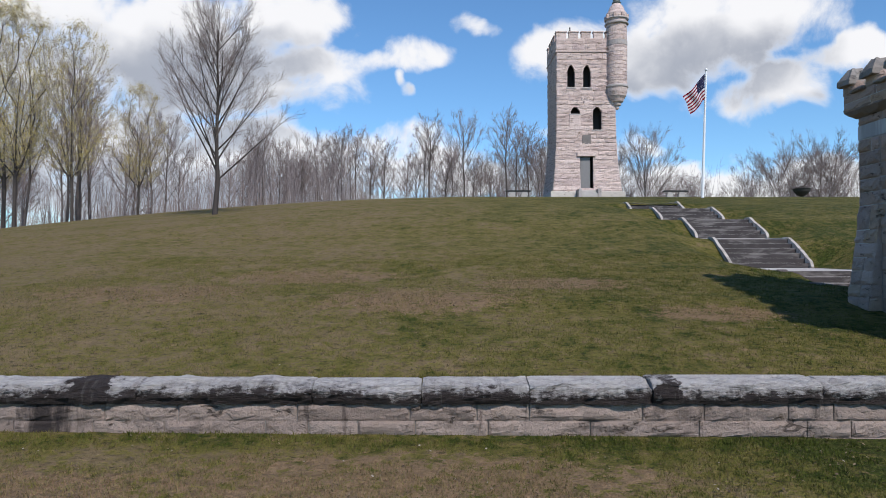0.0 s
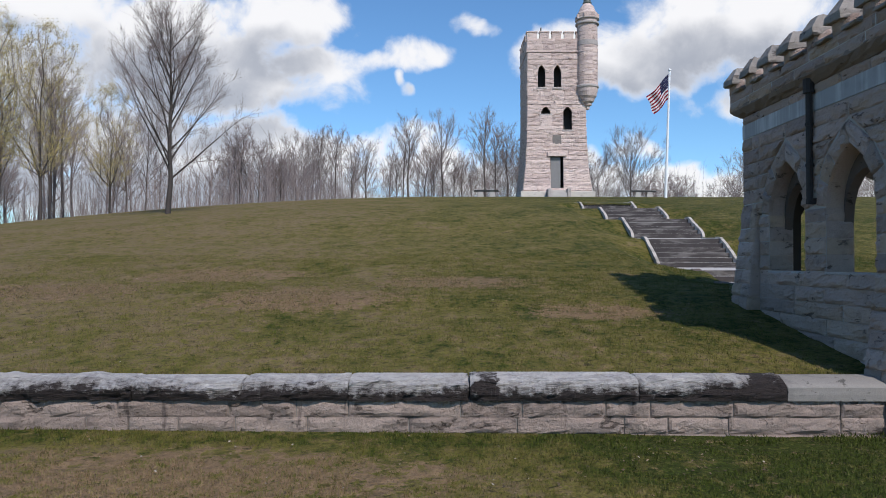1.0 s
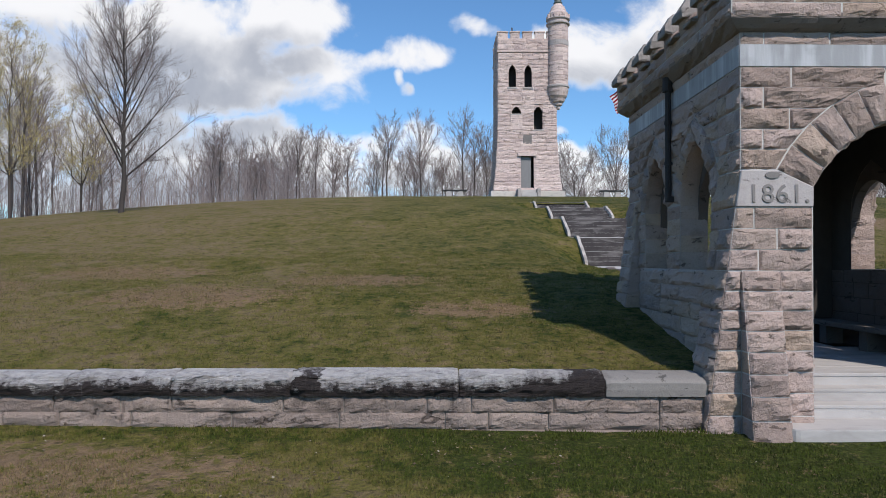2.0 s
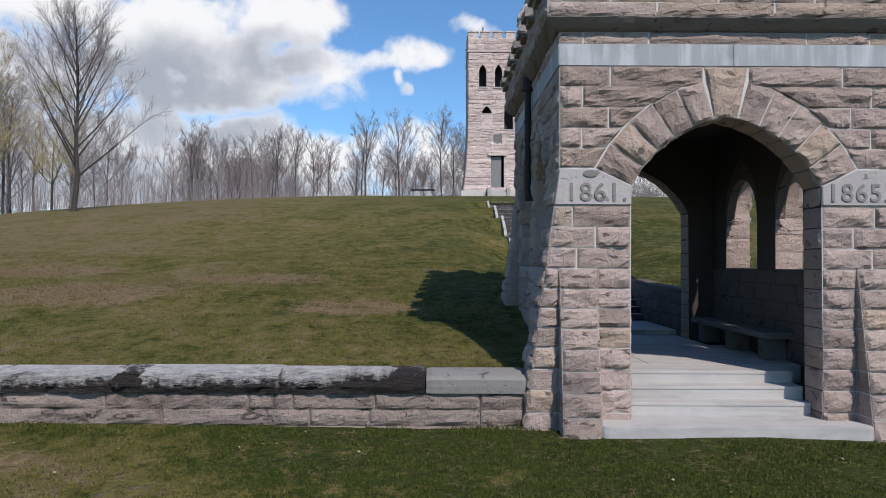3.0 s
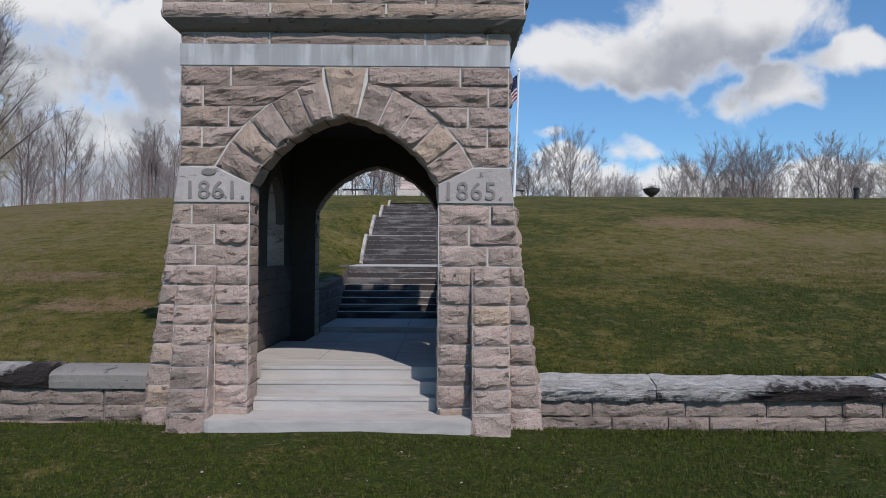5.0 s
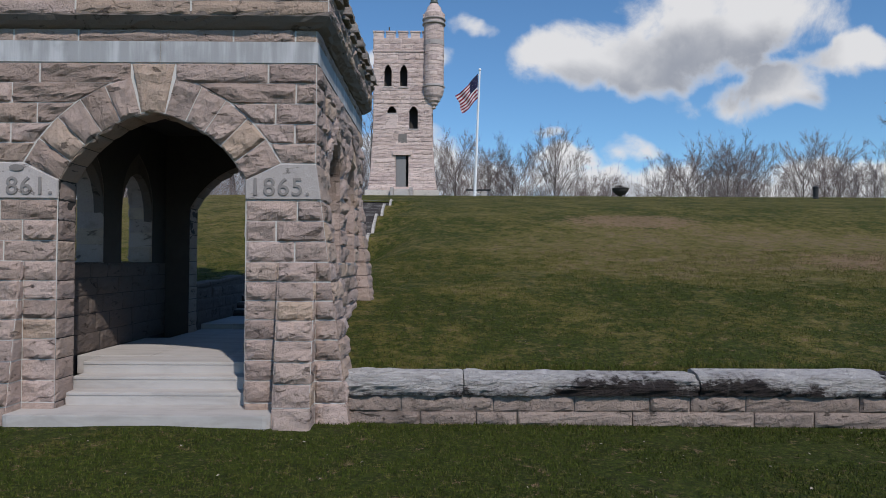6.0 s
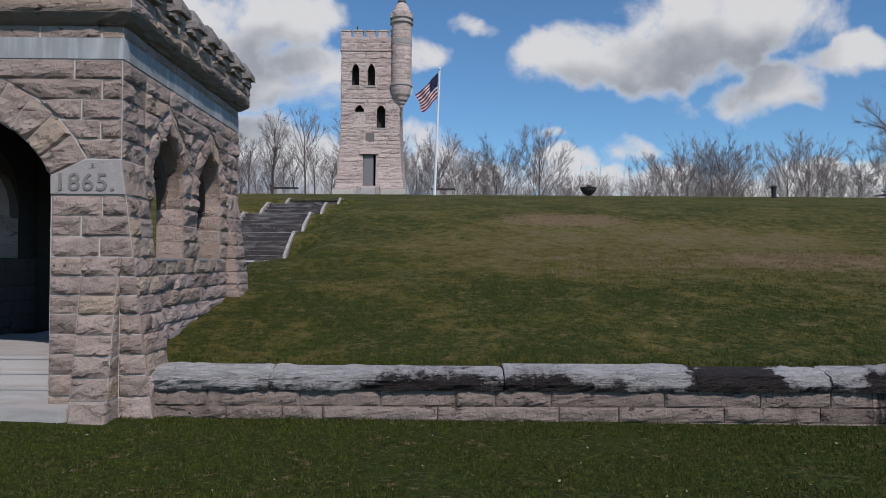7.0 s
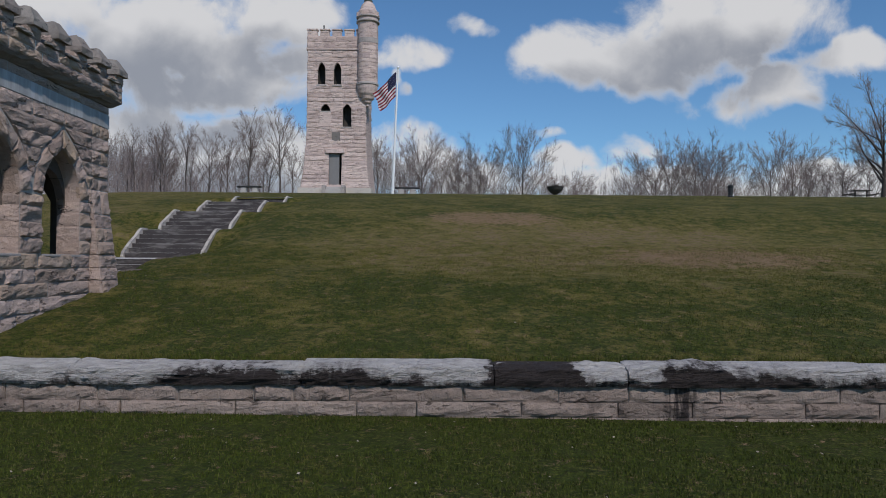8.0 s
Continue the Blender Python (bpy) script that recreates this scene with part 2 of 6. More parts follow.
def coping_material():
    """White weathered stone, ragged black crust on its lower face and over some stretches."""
    m, n, b = material("coping_stone", 0.9)
    p = place(n)
    own = n.node("ShaderNodeObjectInfo").outputs["Random"]
    spot = n.node("ShaderNodeSeparateXYZ")
    n.put(p, spot.inputs[0])
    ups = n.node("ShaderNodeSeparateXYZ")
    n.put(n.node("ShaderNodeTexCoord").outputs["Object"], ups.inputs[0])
    wander = n.math("MULTIPLY", n.math("SUBTRACT", n.noise(n.scaled(p, 1.0, 1.0, 2.0), 3.5, 5.0, 0.65), 0.5), 0.7)
    x = n.math("ADD", spot.outputs[0], wander)
    spread = n.math("MULTIPLY", n.math("SUBTRACT", own, 0.5), 0.25)
    spread = n.math("ADD", spread, 0.30)
    for at, half, amount in CRUST:
        away = n.math("ABSOLUTE", n.math("SUBTRACT", x, at))
        spread = n.math("ADD", spread, n.ramp(away, half * 0.75, half * 1.25, amount, 0.0))
    ragged = n.math("MULTIPLY", n.math("SUBTRACT", n.noise(n.scaled(p, 1.0, 1.0, 0.8), 6.0, 7.0, 0.68, 0.4), 0.5), 1.7)
    flake = n.math("MULTIPLY", n.math("SUBTRACT", n.noise(n.scaled(p, 1.0, 1.0, 3.0), 9.0, 6.0, 0.7, 0.7), 0.5), 1.7)
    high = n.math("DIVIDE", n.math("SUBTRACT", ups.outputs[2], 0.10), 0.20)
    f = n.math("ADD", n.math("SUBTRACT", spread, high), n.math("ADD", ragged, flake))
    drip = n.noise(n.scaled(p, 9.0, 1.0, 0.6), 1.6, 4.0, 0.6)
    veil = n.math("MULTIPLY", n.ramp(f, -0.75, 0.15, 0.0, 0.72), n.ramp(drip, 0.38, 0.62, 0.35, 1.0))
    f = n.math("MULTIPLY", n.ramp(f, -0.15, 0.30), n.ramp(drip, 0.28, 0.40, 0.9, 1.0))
    soot = n.math("MULTIPLY", n.ramp(n.noise(n.scaled(p, 0.8, 1.0, 2.2), 4.0, 6.0, 0.7, 0.6), 0.5, 0.72), 0.65)
    white = n.mix(n.noise(n.scaled(p, 0.6, 1.0, 2.2), 7.0, 6.0, 0.7, 0.6), (0.32, 0.29, 0.275), (0.66, 0.625, 0.595))
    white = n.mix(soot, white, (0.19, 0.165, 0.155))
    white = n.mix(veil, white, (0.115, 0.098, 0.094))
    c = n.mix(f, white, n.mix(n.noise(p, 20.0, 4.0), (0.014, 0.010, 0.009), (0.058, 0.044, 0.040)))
    n.put(c, b.inputs["Base Color"])
    strata = n.noise(n.scaled(p, 0.7, 1.0, 4.0), 8.0, 6.0, 0.66, 1.2)
    bump(n, b, n.math("ADD", strata, n.math("MULTIPLY", f, 0.08)), 1.0, 0.11)
    return m


def turf(n, p):
    """Lawn colour: green and olive with worn straw-brown patches, drier to the west."""
    flat = n.scaled(p, 1.0, 1.0, 0.0)
    parts = n.node("ShaderNodeSeparateXYZ")
    n.put(p, parts.inputs[0])
    west = n.math("ADD", n.ramp(parts.outputs[0], -6.0, 15.0, 0.145, -0.15, False), n.math("MULTIPLY", n.ramp(parts.outputs[1], 11.0, 17.0, 0.0, 0.07), n.ramp(parts.outputs[0], 13.0, 17.0)))
    lawn = n.math("MULTIPLY", n.ramp(parts.outputs[1], 8.9, 9.4, 1.0, 0.0, False), n.ramp(parts.outputs[0], 2.0, 9.0, 0.0, -0.20))
    strip = n.math("MULTIPLY", n.ramp(parts.outputs[1], 8.2, 8.7, 0.0, -0.14), n.ramp(parts.outputs[1], 9.0, 9.3, 1.0, 0.0))
    patch = n.math("MULTIPLY_ADD", n.noise(flat, 0.45, 5.0, 0.65, 0.5), 0.7, 0.15)
    tufts = n.noise(flat, 2.4, 5.0, 0.68, 0.4)
    clump = n.noise(flat, 7.5, 4.0, 0.7, 0.3)
    fleck = n.noise(n.scaled(p, 1.0, 0.7, 0.0), 26.0, 3.0, 0.75)
    dry = n.math("ADD", n.math("ADD", patch, n.math("ADD", west, n.math("ADD", lawn, strip))), n.math("MULTIPLY", n.math("SUBTRACT", tufts, 0.5), 0.85))
    dx = n.math("DIVIDE", n.math("SUBTRACT", parts.outputs[0], 25.0), 9.0)
    dy = n.math("DIVIDE", n.math("SUBTRACT", parts.outputs[1], 21.0), 6.0)
    worn = n.ramp(n.math("ADD", n.math("MULTIPLY", dx, dx), n.math("MULTIPLY", dy, dy)), 0.1, 1.4, 0.17, 0.0)
    dry = n.math("ADD", n.math("ADD", dry, worn), n.math("MULTIPLY", n.math("SUBTRACT", clump, 0.5), 0.85))
    bare = None
    for bx, by, rx, ry in ((2.6, 16.5, 2.2, 1.1), (-3.4, 17.6, 2.6, 1.2), (5.4, 13.4, 1.5, 0.6), (-6.7, 15.3, 2.6, 1.3), (-0.6, 14.5, 2.4, 1.2), (-0.4, 7.5, 3.4, 0.9), (-4.6, 7.2, 2.0, 0.7), (22.5, 26.5, 3.0, 1.6), (28.5, 19.0, 3.5, 1.6)):
        ex = n.math("DIVIDE", n.math("SUBTRACT", parts.outputs[0], bx), rx)
        ey = n.math("DIVIDE", n.math("SUBTRACT", parts.outputs[1], by), ry)
        one = n.ramp(n.math("ADD", n.math("MULTIPLY", ex, ex), n.math("MULTIPLY", ey, ey)), 0.0, 1.6, 0.36, 0.0)
        bare = one if bare is None else n.math("MAXIMUM", bare, one)
    rough = n.noise(n.scaled(p, 1.0, 1.3, 0.0), 5.0, 6.0, 0.75, 0.6)
    scuff = n.math("ADD", n.math("ADD", bare, n.math("MULTIPLY", n.math("SUBTRACT", tufts, 0.5), 0.7)), n.math("ADD", n.math("MULTIPLY", n.math("SUBTRACT", rough, 0.5), 1.5), n.math("MULTIPLY", n.math("SUBTRACT", fleck, 0.5), 0.6)))
    green = n.mix(n.ramp(clump, 0.3, 0.7), (0.025, 0.039, 0.004), (0.080, 0.100, 0.014))
    green = n.mix(n.ramp(tufts, 0.40, 0.66, 0.0, 0.75), green, (0.017, 0.029, 0.003))
    olive = n.mix(n.ramp(fleck, 0.3, 0.7), (0.126, 0.108, 0.024), (0.275, 0.222, 0.062))
    straw = n.mix(n.ramp(fleck, 0.3, 0.7), (0.155, 0.104, 0.052), (0.40, 0.29, 0.17))
    c = n.mix(n.ramp(dry, 0.27, 0.57), green, olive)
    # highlights on pale tufts, put into the colour
    glint = n.noise(n.scaled(p, 1.0, 1.5, 1.0), 13.0, 4.0, 0.72, 0.4)
    c = n.mix(n.ramp(n.math("ADD", glint, n.math("MULTIPLY", tufts, 0.35)), 0.68, 0.84, 0.0, 0.5), c, (0.205, 0.19, 0.047))
    # dark green clumps, with the shadow in their gaps painted in
    hollow = n.noise(n.scaled(p, 1.0, 1.7, 0.0), 3.4, 6.0, 0.7, 0.6)
    c = n.mix(n.ramp(hollow, 0.55, 0.70, 0.0, 0.6), c, (0.026, 0.030, 0.006))
    c = n.mix(n.ramp(dry, 0.50, 0.74, 0.0, 0.9), c, straw)
    pits = n.noise(n.scaled(p, 1.0, 1.5, 0.0), 6.0, 5.0, 0.7, 0.7)
    bits = n.noise(n.scaled(p, 1.0, 1.4, 1.0), 10.0, 4.0, 0.7, 0.5)
    pit_mix = n.ramp(dry, 0.28, 0.55, 0.45, 0.8)
    c = n.mix(n.math("MULTIPLY", n.ramp(pits, 0.55, 0.66), pit_mix), c, (0.030, 0.025, 0.010))
    c = n.mix(n.math("MULTIPLY", n.ramp(bits, 0.60, 0.72), n.ramp(dry, 0.34, 0.6, 0.05, 0.6)), c, (0.36, 0.265, 0.155))
    soil = n.mix(n.ramp(fleck, 0.3, 0.7), (0.17, 0.10, 0.055), (0.47, 0.31, 0.195))
    c = n.mix(n.ramp(scuff, 0.15, 0.31, 0.0, 0.85), c, soil)
    return n.mix(n.ramp(n.math("ADD", fleck, n.math("MULTIPLY", clump, 0.5)), 0.62, 0.95, 0.0, 0.7), c, (0.020, 0.020, 0.007)), tufts, n.math("ADD", fleck, clump)


def turf_material():
    m, n, b = material("turf", 0.95, 0.0, 0.15)
    c, tufts, fleck = turf(n, place(n))
    n.put(c, b.inputs["Base Color"])
    bump(n, b, n.math("ADD", n.math("MULTIPLY", tufts, 1.2), n.math("MULTIPLY", fleck, 0.8)), 1.0, 0.09)
    return m


def blade_material():
    m, n, b = material("grass_blade", 0.85, 0.0, 0.15)
    c, tufts, fleck = turf(n, place(n))
    isle = n.node("ShaderNodeNewGeometry").outputs["Random Per Island"]
    c = n.mix(n.ramp(isle, 0.0, 1.0, 0.0, 0.6, False), c, (0.072, 0.094, 0.012))
    c = n.mix(n.ramp(isle, 0.0, 0.25, 0.7, 0.0, False), c, (0.014, 0.018, 0.004))
    c = n.mix(n.ramp(isle, 0.86, 0.9, 0.0, 0.5), c, (0.13, 0.115, 0.05))
    n.put(c, b.inputs["Base Color"])
    return m


def plain_material(name, a, c2, scale=8.0, rough=0.7, metal=0.0, relief=0.3):
    m, n, b = material(name, rough, metal)
    p = n.node("ShaderNodeTexCoord").outputs["Object"]
    f = n.noise(p, scale, 5.0, 0.6)
    n.put(n.mix(f, a, c2), b.inputs["Base Color"])
    if relief:
        bump(n, b, f, relief, 0.01)
    return m


def bark_material(name, a, c2):
    m, n, b = material(name, 0.95)
    p = n.node("ShaderNodeTexCoord").outputs["Object"]
    own = n.node("ShaderNodeObjectInfo").outputs["Random"]
    c = n.mix(n.noise(n.scaled(p, 5.0, 5.0, 1.0), 2.0, 4.0), a, c2)
    c = n.mix(n.math("MULTIPLY", own, 0.12), c, (0.24, 0.20, 0.18))
    n.put(c, b.inputs["Base Color"])
    return m


MORTAR = mortar_material()
OLD_MORTAR = plain_material("weathered_mortar", (0.12, 0.105, 0.095), (0.36, 0.33, 0.30), 5.0, 0.95)
# flank mortar, a darker copy to suit the shaded west side
GREY_MORTAR = plain_material("grey_mortar", (0.26, 0.235, 0.215), (0.46, 0.43, 0.40), 5.0, 0.95)
# mortar inside the passage, the shade there put into its colour
DARK_MORTAR = plain_material("shaded_mortar", (0.045, 0.038, 0.034), (0.075, 0.064, 0.058), 5.0, 0.95)
BLUESTONE = blue_material()
STEP = step_material("step_stone", (0.37, 0.342, 0.322), (0.48, 0.448, 0.425), (0.25, 0.228, 0.21), 0.4)
OLD_STEP = step_material("weathered_step", (0.38, 0.355, 0.335), (0.58, 0.55, 0.52), (0.07, 0.062, 0.062), 0.55)
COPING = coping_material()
TURF = turf_material()
BLADE = blade_material()
BARK = bark_material("bark", (0.028, 0.023, 0.021), (0.07, 0.058, 0.052))
GREY_BARK = bark_material("grey_bark", (0.055, 0.044, 0.041), (0.14, 0.115, 0.108))
TWIG = bark_material("twig", (0.17, 0.135, 0.128), (0.30, 0.245, 0.235))
BUD = plain_material("spring_leaf", (0.37, 0.295, 0.10), (0.50, 0.41, 0.17), 3.0, 0.8, 0.0, 0.0)
BRUSH = bark_material("brush", (0.25, 0.20, 0.19), (0.38, 0.315, 0.30))
DARK = plain_material("dark_timber", (0.030, 0.028, 0.027), (0.075, 0.068, 0.06), 12.0, 0.7)
IRON = plain_material("black_iron", (0.018, 0.018, 0.019), (0.04, 0.04, 0.042), 20.0, 0.5)
LEAD = plain_material("lead_pipe", (0.022, 0.018, 0.017), (0.045, 0.038, 0.036), 12.0, 0.7)
DOOR = plain_material("door_paint", (0.17, 0.165, 0.165), (0.23, 0.222, 0.22), 4.0, 0.6)
VOID = plain_material("dark_room", (0.05, 0.045, 0.04), (0.08, 0.07, 0.065), 2.0, 0.95)
# ceiling boards coloured dark to imitate the unlit passage
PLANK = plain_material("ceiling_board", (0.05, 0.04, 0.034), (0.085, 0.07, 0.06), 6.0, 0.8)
POLE = plain_material("white_paint", (0.74, 0.75, 0.76), (0.82, 0.82, 0.82), 3.0, 0.45)
RED = plain_material("flag_red", (0.15, 0.003, 0.013), (0.19, 0.004, 0.016), 5.0, 0.8, 0.0, 0.0)
WHITE = plain_material("flag_white", (0.46, 0.44, 0.46), (0.52, 0.50, 0.52), 5.0, 0.8, 0.0, 0.0)
BLUE = plain_material("flag_blue", (0.006, 0.008, 0.035), (0.009, 0.012, 0.05), 5.0, 0.8, 0.0, 0.0)
BRONZE = plain_material("bronze", (0.10, 0.115, 0.10), (0.17, 0.18, 0.16), 9.0, 0.5, 0.6)
def scrap_material():
    m, n, b = material("leaf_scrap", 0.9)
    isle = n.node("ShaderNodeNewGeometry").outputs["Random Per Island"]
    n.put(n.mix(isle, (0.045, 0.030, 0.018), (0.24, 0.175, 0.115)), b.inputs["Base Color"])
    return m


SCRAP = scrap_material()
LEAF = plain_material("dead_leaf", (0.20, 0.165, 0.12), (0.38, 0.33, 0.27), 30.0, 0.8, 0.0, 0.0)


# ---- mesh helpers ----
def mesh_of(name, verts, faces, mats, smooth=False, index=None):
    me = bpy.data.meshes.new(name)
    me.from_pydata(verts, [], faces)
    for m in (mats if isinstance(mats, (list, tuple)) else [mats]):
        me.materials.append(m)
    if index is not None:
        me.polygons.foreach_set("material_index", index)
    if smooth:
        me.polygons.foreach_set("use_smooth", [True] * len(me.polygons))
    me.update()
    return me


def part(name, bm, mat, parent=None, label=""):
    """Links a bmesh as one mesh object under a thing or a part."""
    me = bpy.data.meshes.new(name)
    bmesh.ops.recalc_face_normals(bm, faces=bm.faces)
    bm.to_mesh(me)
    bm.free()
    me.materials.append(mat)
    return child(name, me, parent, label)


def child(name, me, parent=None, label=""):
    ob = new(name, me)
    if parent is not None:
        ob.parent = parent
        ob.matrix_parent_inverse = Matrix.Translation(-parent.location)
    if label:
        tagged(ob, label)
    return ob


def thing(name, at, label, category, group="", kind=""):
    ob = new(name)
    ob.location = at
    return tagged(ob, label, category, group, kind)


def box(bm, x0, x1, y0, y1, z0, z1, bevel=0.0):
    vs = [bm.verts.new(p) for p in ((x0, y0, z0), (x1, y0, z0), (x1, y1, z0), (x0, y1, z0), (x0, y0, z1), (x1, y0, z1), (x1, y1, z1), (x0, y1, z1))]
    fs = [bm.faces.new([vs[i] for i in f]) for f in ((0, 3, 2, 1), (4, 5, 6, 7), (0, 1, 5, 4), (1, 2, 6, 5), (2, 3, 7, 6), (3, 0, 4, 7))]
    if bevel:
        es = {e for f in fs for e in f.edges}
        bmesh.ops.bevel(bm, geom=list(es), offset=bevel, segments=2, affect="EDGES", profile=0.6)


def boxes(*specs, bevel=0.0):
    bm = bmesh.new()
    for s in specs:
        box(bm, *s, bevel)
    return bm


def lathe(bm, profile, cx, cy, sides=24, a0=0.0, a1=360.0):
    """Turns (radius, height) round a vertical axis."""
    full = abs(a1 - a0) >= 360
    rings = []
    for r, z in profile:
        rings.append([bm.verts.new((cx + r * math.cos(radians(a0 + (a1 - a0) * k / sides)), cy + r * math.sin(radians(a0 + (a1 - a0) * k / sides)), z)) for k in range(sides if full else sides + 1)])
    for lo, hi in zip(rings, rings[1:]):
        n = len(lo)
        for k in range(n if full else n - 1):
            bm.faces.new((lo[k], lo[(k + 1) % n], hi[(k + 1) % n], hi[k]))
    if full:
        bm.faces.new(rings[0][::-1])
        bm.faces.new(rings[-1])


def polygon_prism(bm, ring, shift):
    """A closed prism from a ring of points, pushed along shift."""
    a = [bm.verts.new(p) for p in ring]
    b = [bm.verts.new(Vector(p) + Vector(shift)) for p in ring]
    n = len(ring)
    bm.faces.new(a)
    bm.faces.new(b[::-1])
    for k in range(n):
        bm.faces.new((a[k], b[k], b[(k + 1) % n], a[(k + 1) % n]))


rng = random.Random(11)
JOINED = {}


def flush_stones(key, parent, label):
    """Links stones gathered under a key as one mesh."""
    vs, fs, mat = JOINED.pop(key)
    ob = child("stonework", mesh_of("stonework", vs, fs, mat), parent, label)
    tagged(ob, "", "", "", "stuff")



def rock(name, corners, normal, parent, mat, bulge=0.05, depth=0.05, gap=0.011, label="", key=None, grit=0.075):
    """One rock-faced stone: four corners (anticlockwise seen from outside) on the wall plane; its broken face stands proud."""
    c = [Vector(p) for p in corners]
    nrm = Vector(normal).normalized()
    mid = sum(c, Vector()) / 4
    c = [p + (mid - p).normalized() * gap * 1.2 for p in c]
    w = max((c[1] - c[0]).length, (c[2] - c[3]).length)
    h = max((c[3] - c[0]).length, (c[2] - c[1]).length)
    mw, mh = min(0.03, w * 0.2) / w, min(0.028, h * 0.2) / h
    ni, nj = max(2, min(10, round(w / grit))), max(2, min(5, round(h / (grit * 0.7))))
    us = [0.0] + [mw + (1 - 2 * mw) * k / ni for k in range(ni + 1)] + [1.0]
    ws = [0.0] + [mh + (1 - 2 * mh) * k / nj for k in range(nj + 1)] + [1.0]
    nx, nz = len(us) - 1, len(ws) - 1
    seed = Vector((rng.uniform(0, 99), rng.uniform(0, 99), rng.uniform(0, 99)))
    lean_u, lean_v, tilt = rng.uniform(-0.4, 0.4), rng.uniform(-0.5, 0.4), rng.uniform(-1.2, 1.2)
    vs, fs = [], []
    for j in range(nz + 1):
        for i in range(nx + 1):
            u, v = us[i], ws[j]
            edge = i in (0, nx) or j in (0, nz)
            if not edge:
                u += rng.uniform(-0.35, 0.35) * (mw if i in (1, nx - 1) else 0.7 / (ni + 1))
                v += rng.uniform(-0.35, 0.35) * (mh if j in (1, nz - 1) else 0.7 / (nj + 1))
            p = c[0].lerp(c[1], u).lerp(c[3].lerp(c[2], u), v)
            if edge:
                out = rng.uniform(0.0, 0.006)
            else:
                # broken face in flat steps, parted by short steep ledges
                k = 1.9 * noise.noise(seed + Vector((u * w * 2.6, v * h * 4.5 + tilt * u * w, 0)))
                k2 = noise.noise(seed + Vector((u * w * 9, v * h * 12, 5)))
                q = k * 1.6 + 20
                ledge = (math.floor(q) + min(1.0, max(0.0, (q % 1 - 0.7) / 0.3)) - 20) / 1.6
                out = 0.8 + 0.45 * ledge + 0.15 * k + 0.35 * k2 + lean_u * (u - 0.5) + lean_v * (v - 0.5)
                if i in (1, nx - 1):
                    out *= rng.uniform(0.45, 1.0)
                if j in (1, nz - 1):
                    out *= rng.uniform(0.35, 1.0)
                out = bulge * max(0.08, out)
            vs.append(p + nrm * out - mid)
    row = nx + 1
    for j in range(nz):
        for i in range(nx):
            a = j * row + i
            fs.append((a, a + 1, a + row + 1, a + row))
    ringi = [i for i in range(row)] + [j * row + nx for j in range(1, nz + 1)] + [nz * row + i for i in range(nx - 1, -1, -1)] + [j * row for j in range(nz - 1, 0, -1)]
    k0 = len(vs)
    for i in ringi:
        vs.append(vs[i] - nrm * (depth + 0.02))
    m = len(ringi)
    for k in range(m):
        fs.append((ringi[k], k0 + k, k0 + (k + 1) % m, ringi[(k + 1) % m]))
    if key:
        av, af, _ = JOINED.setdefault(key, ([], [], mat))
        k = len(av)
        av += [v + mid for v in vs]
        af += [tuple(i + k for i in f) for f in fs]
        return None
    ob = child(name, mesh_of(name, vs, fs, mat), parent, label)
    ob.location = mid
    return ob


def splits(a, b, lo, hi):
    """Cuts a length into stones of uneven widths."""
    out, x = [a], a
    if b - a <= hi:
        return [a, b]
    while b - x > hi * 1.05:
        x += rng.uniform(lo, hi)
        if b - x < lo * 0.7:
            x = b - lo * 0.9
        out.append(x)
    out.append(b)
    return out


# ---- ground: one sheet with the lawn, the bank behind the wall and the hilltop ----
GX = 10.97
WALK_IN = 1.31
PROFILE = [(-500, -9), (-60, -4), (-20, -1.6), (0, -0.55), (6.5, -0.17), (9.0, 0.03), (9.12, 0.04), (9.42, 0.70), (11.4, 1.06), (13.4, 1.38), (14.4, 1.62), (17.7, 2.02), (20, 2.45), (22.5, 2.95), (24.0, 3.25), (27.2, 4.08), (31, 4.80), (36, 5.50), (40, 6.02), (45, 6.66), (50, 7.18), (55, 7.66), (60, 7.85), (75, 7.7), (110, 5.5), (300, 0), (900, -8), (2500, -20)]


STAIR_LINE = [(16.0, 1.72), (17.4, 1.78), (18.7, 2.12), (19.3, 2.15), (22.85, 2.2), (24.25, 3.22), (25.95, 3.3), (27.35, 4.12), (30.0, 4.18), (31.2, 4.86), (34.9, 4.92), (35.75, 5.5), (37.5, 5.66)]


def ground_z(x, y):
    z = np.interp(y, [p[0] for p in PROFILE], [p[1] for p in PROFILE])
    up = min(1.0, max(0.0, (y - 12) / 22))
    up = up * up * (3 - 2 * up)
    west = max(0.0, 2.5 - x)
    z -= min(4.5, 0.0048 * west ** 1.75) * up
    if 16.0 < y < 37.5:
        near = 1 - min(1.0, max(0.0, (abs(x - GX) - 1.35) / 1.9))
        z += (np.interp(y, [p[0] for p in STAIR_LINE], [p[1] for p in STAIR_LINE]) - z) * near * near * (3 - 2 * near) * min(1.0, (y - 16.0) * 0.8)
    if y < 9.0:
        z += 0.075 * math.exp(-((x - GX) / 2.9) ** 4) * min(1.0, max(0.0, (y - 6.6) / 1.6))
    if y < 9.2:
        z -= 0.008 * (min(30.0, max(-10.0, x)) - 11)
    else:
        z -= 0.10 * min(1.0, max(0.0, (x - 12) / 4)) * max(0.0, 1 - (y - 9.2) / 4)
    if 9.43 < y < 60 or y < 9.0:
        z += 0.035 * noise.noise((x * 0.5, y * 0.5, 0.0)) + 0.015 * noise.noise((x * 1.9, y * 1.9, 3.0))
    return float(z)


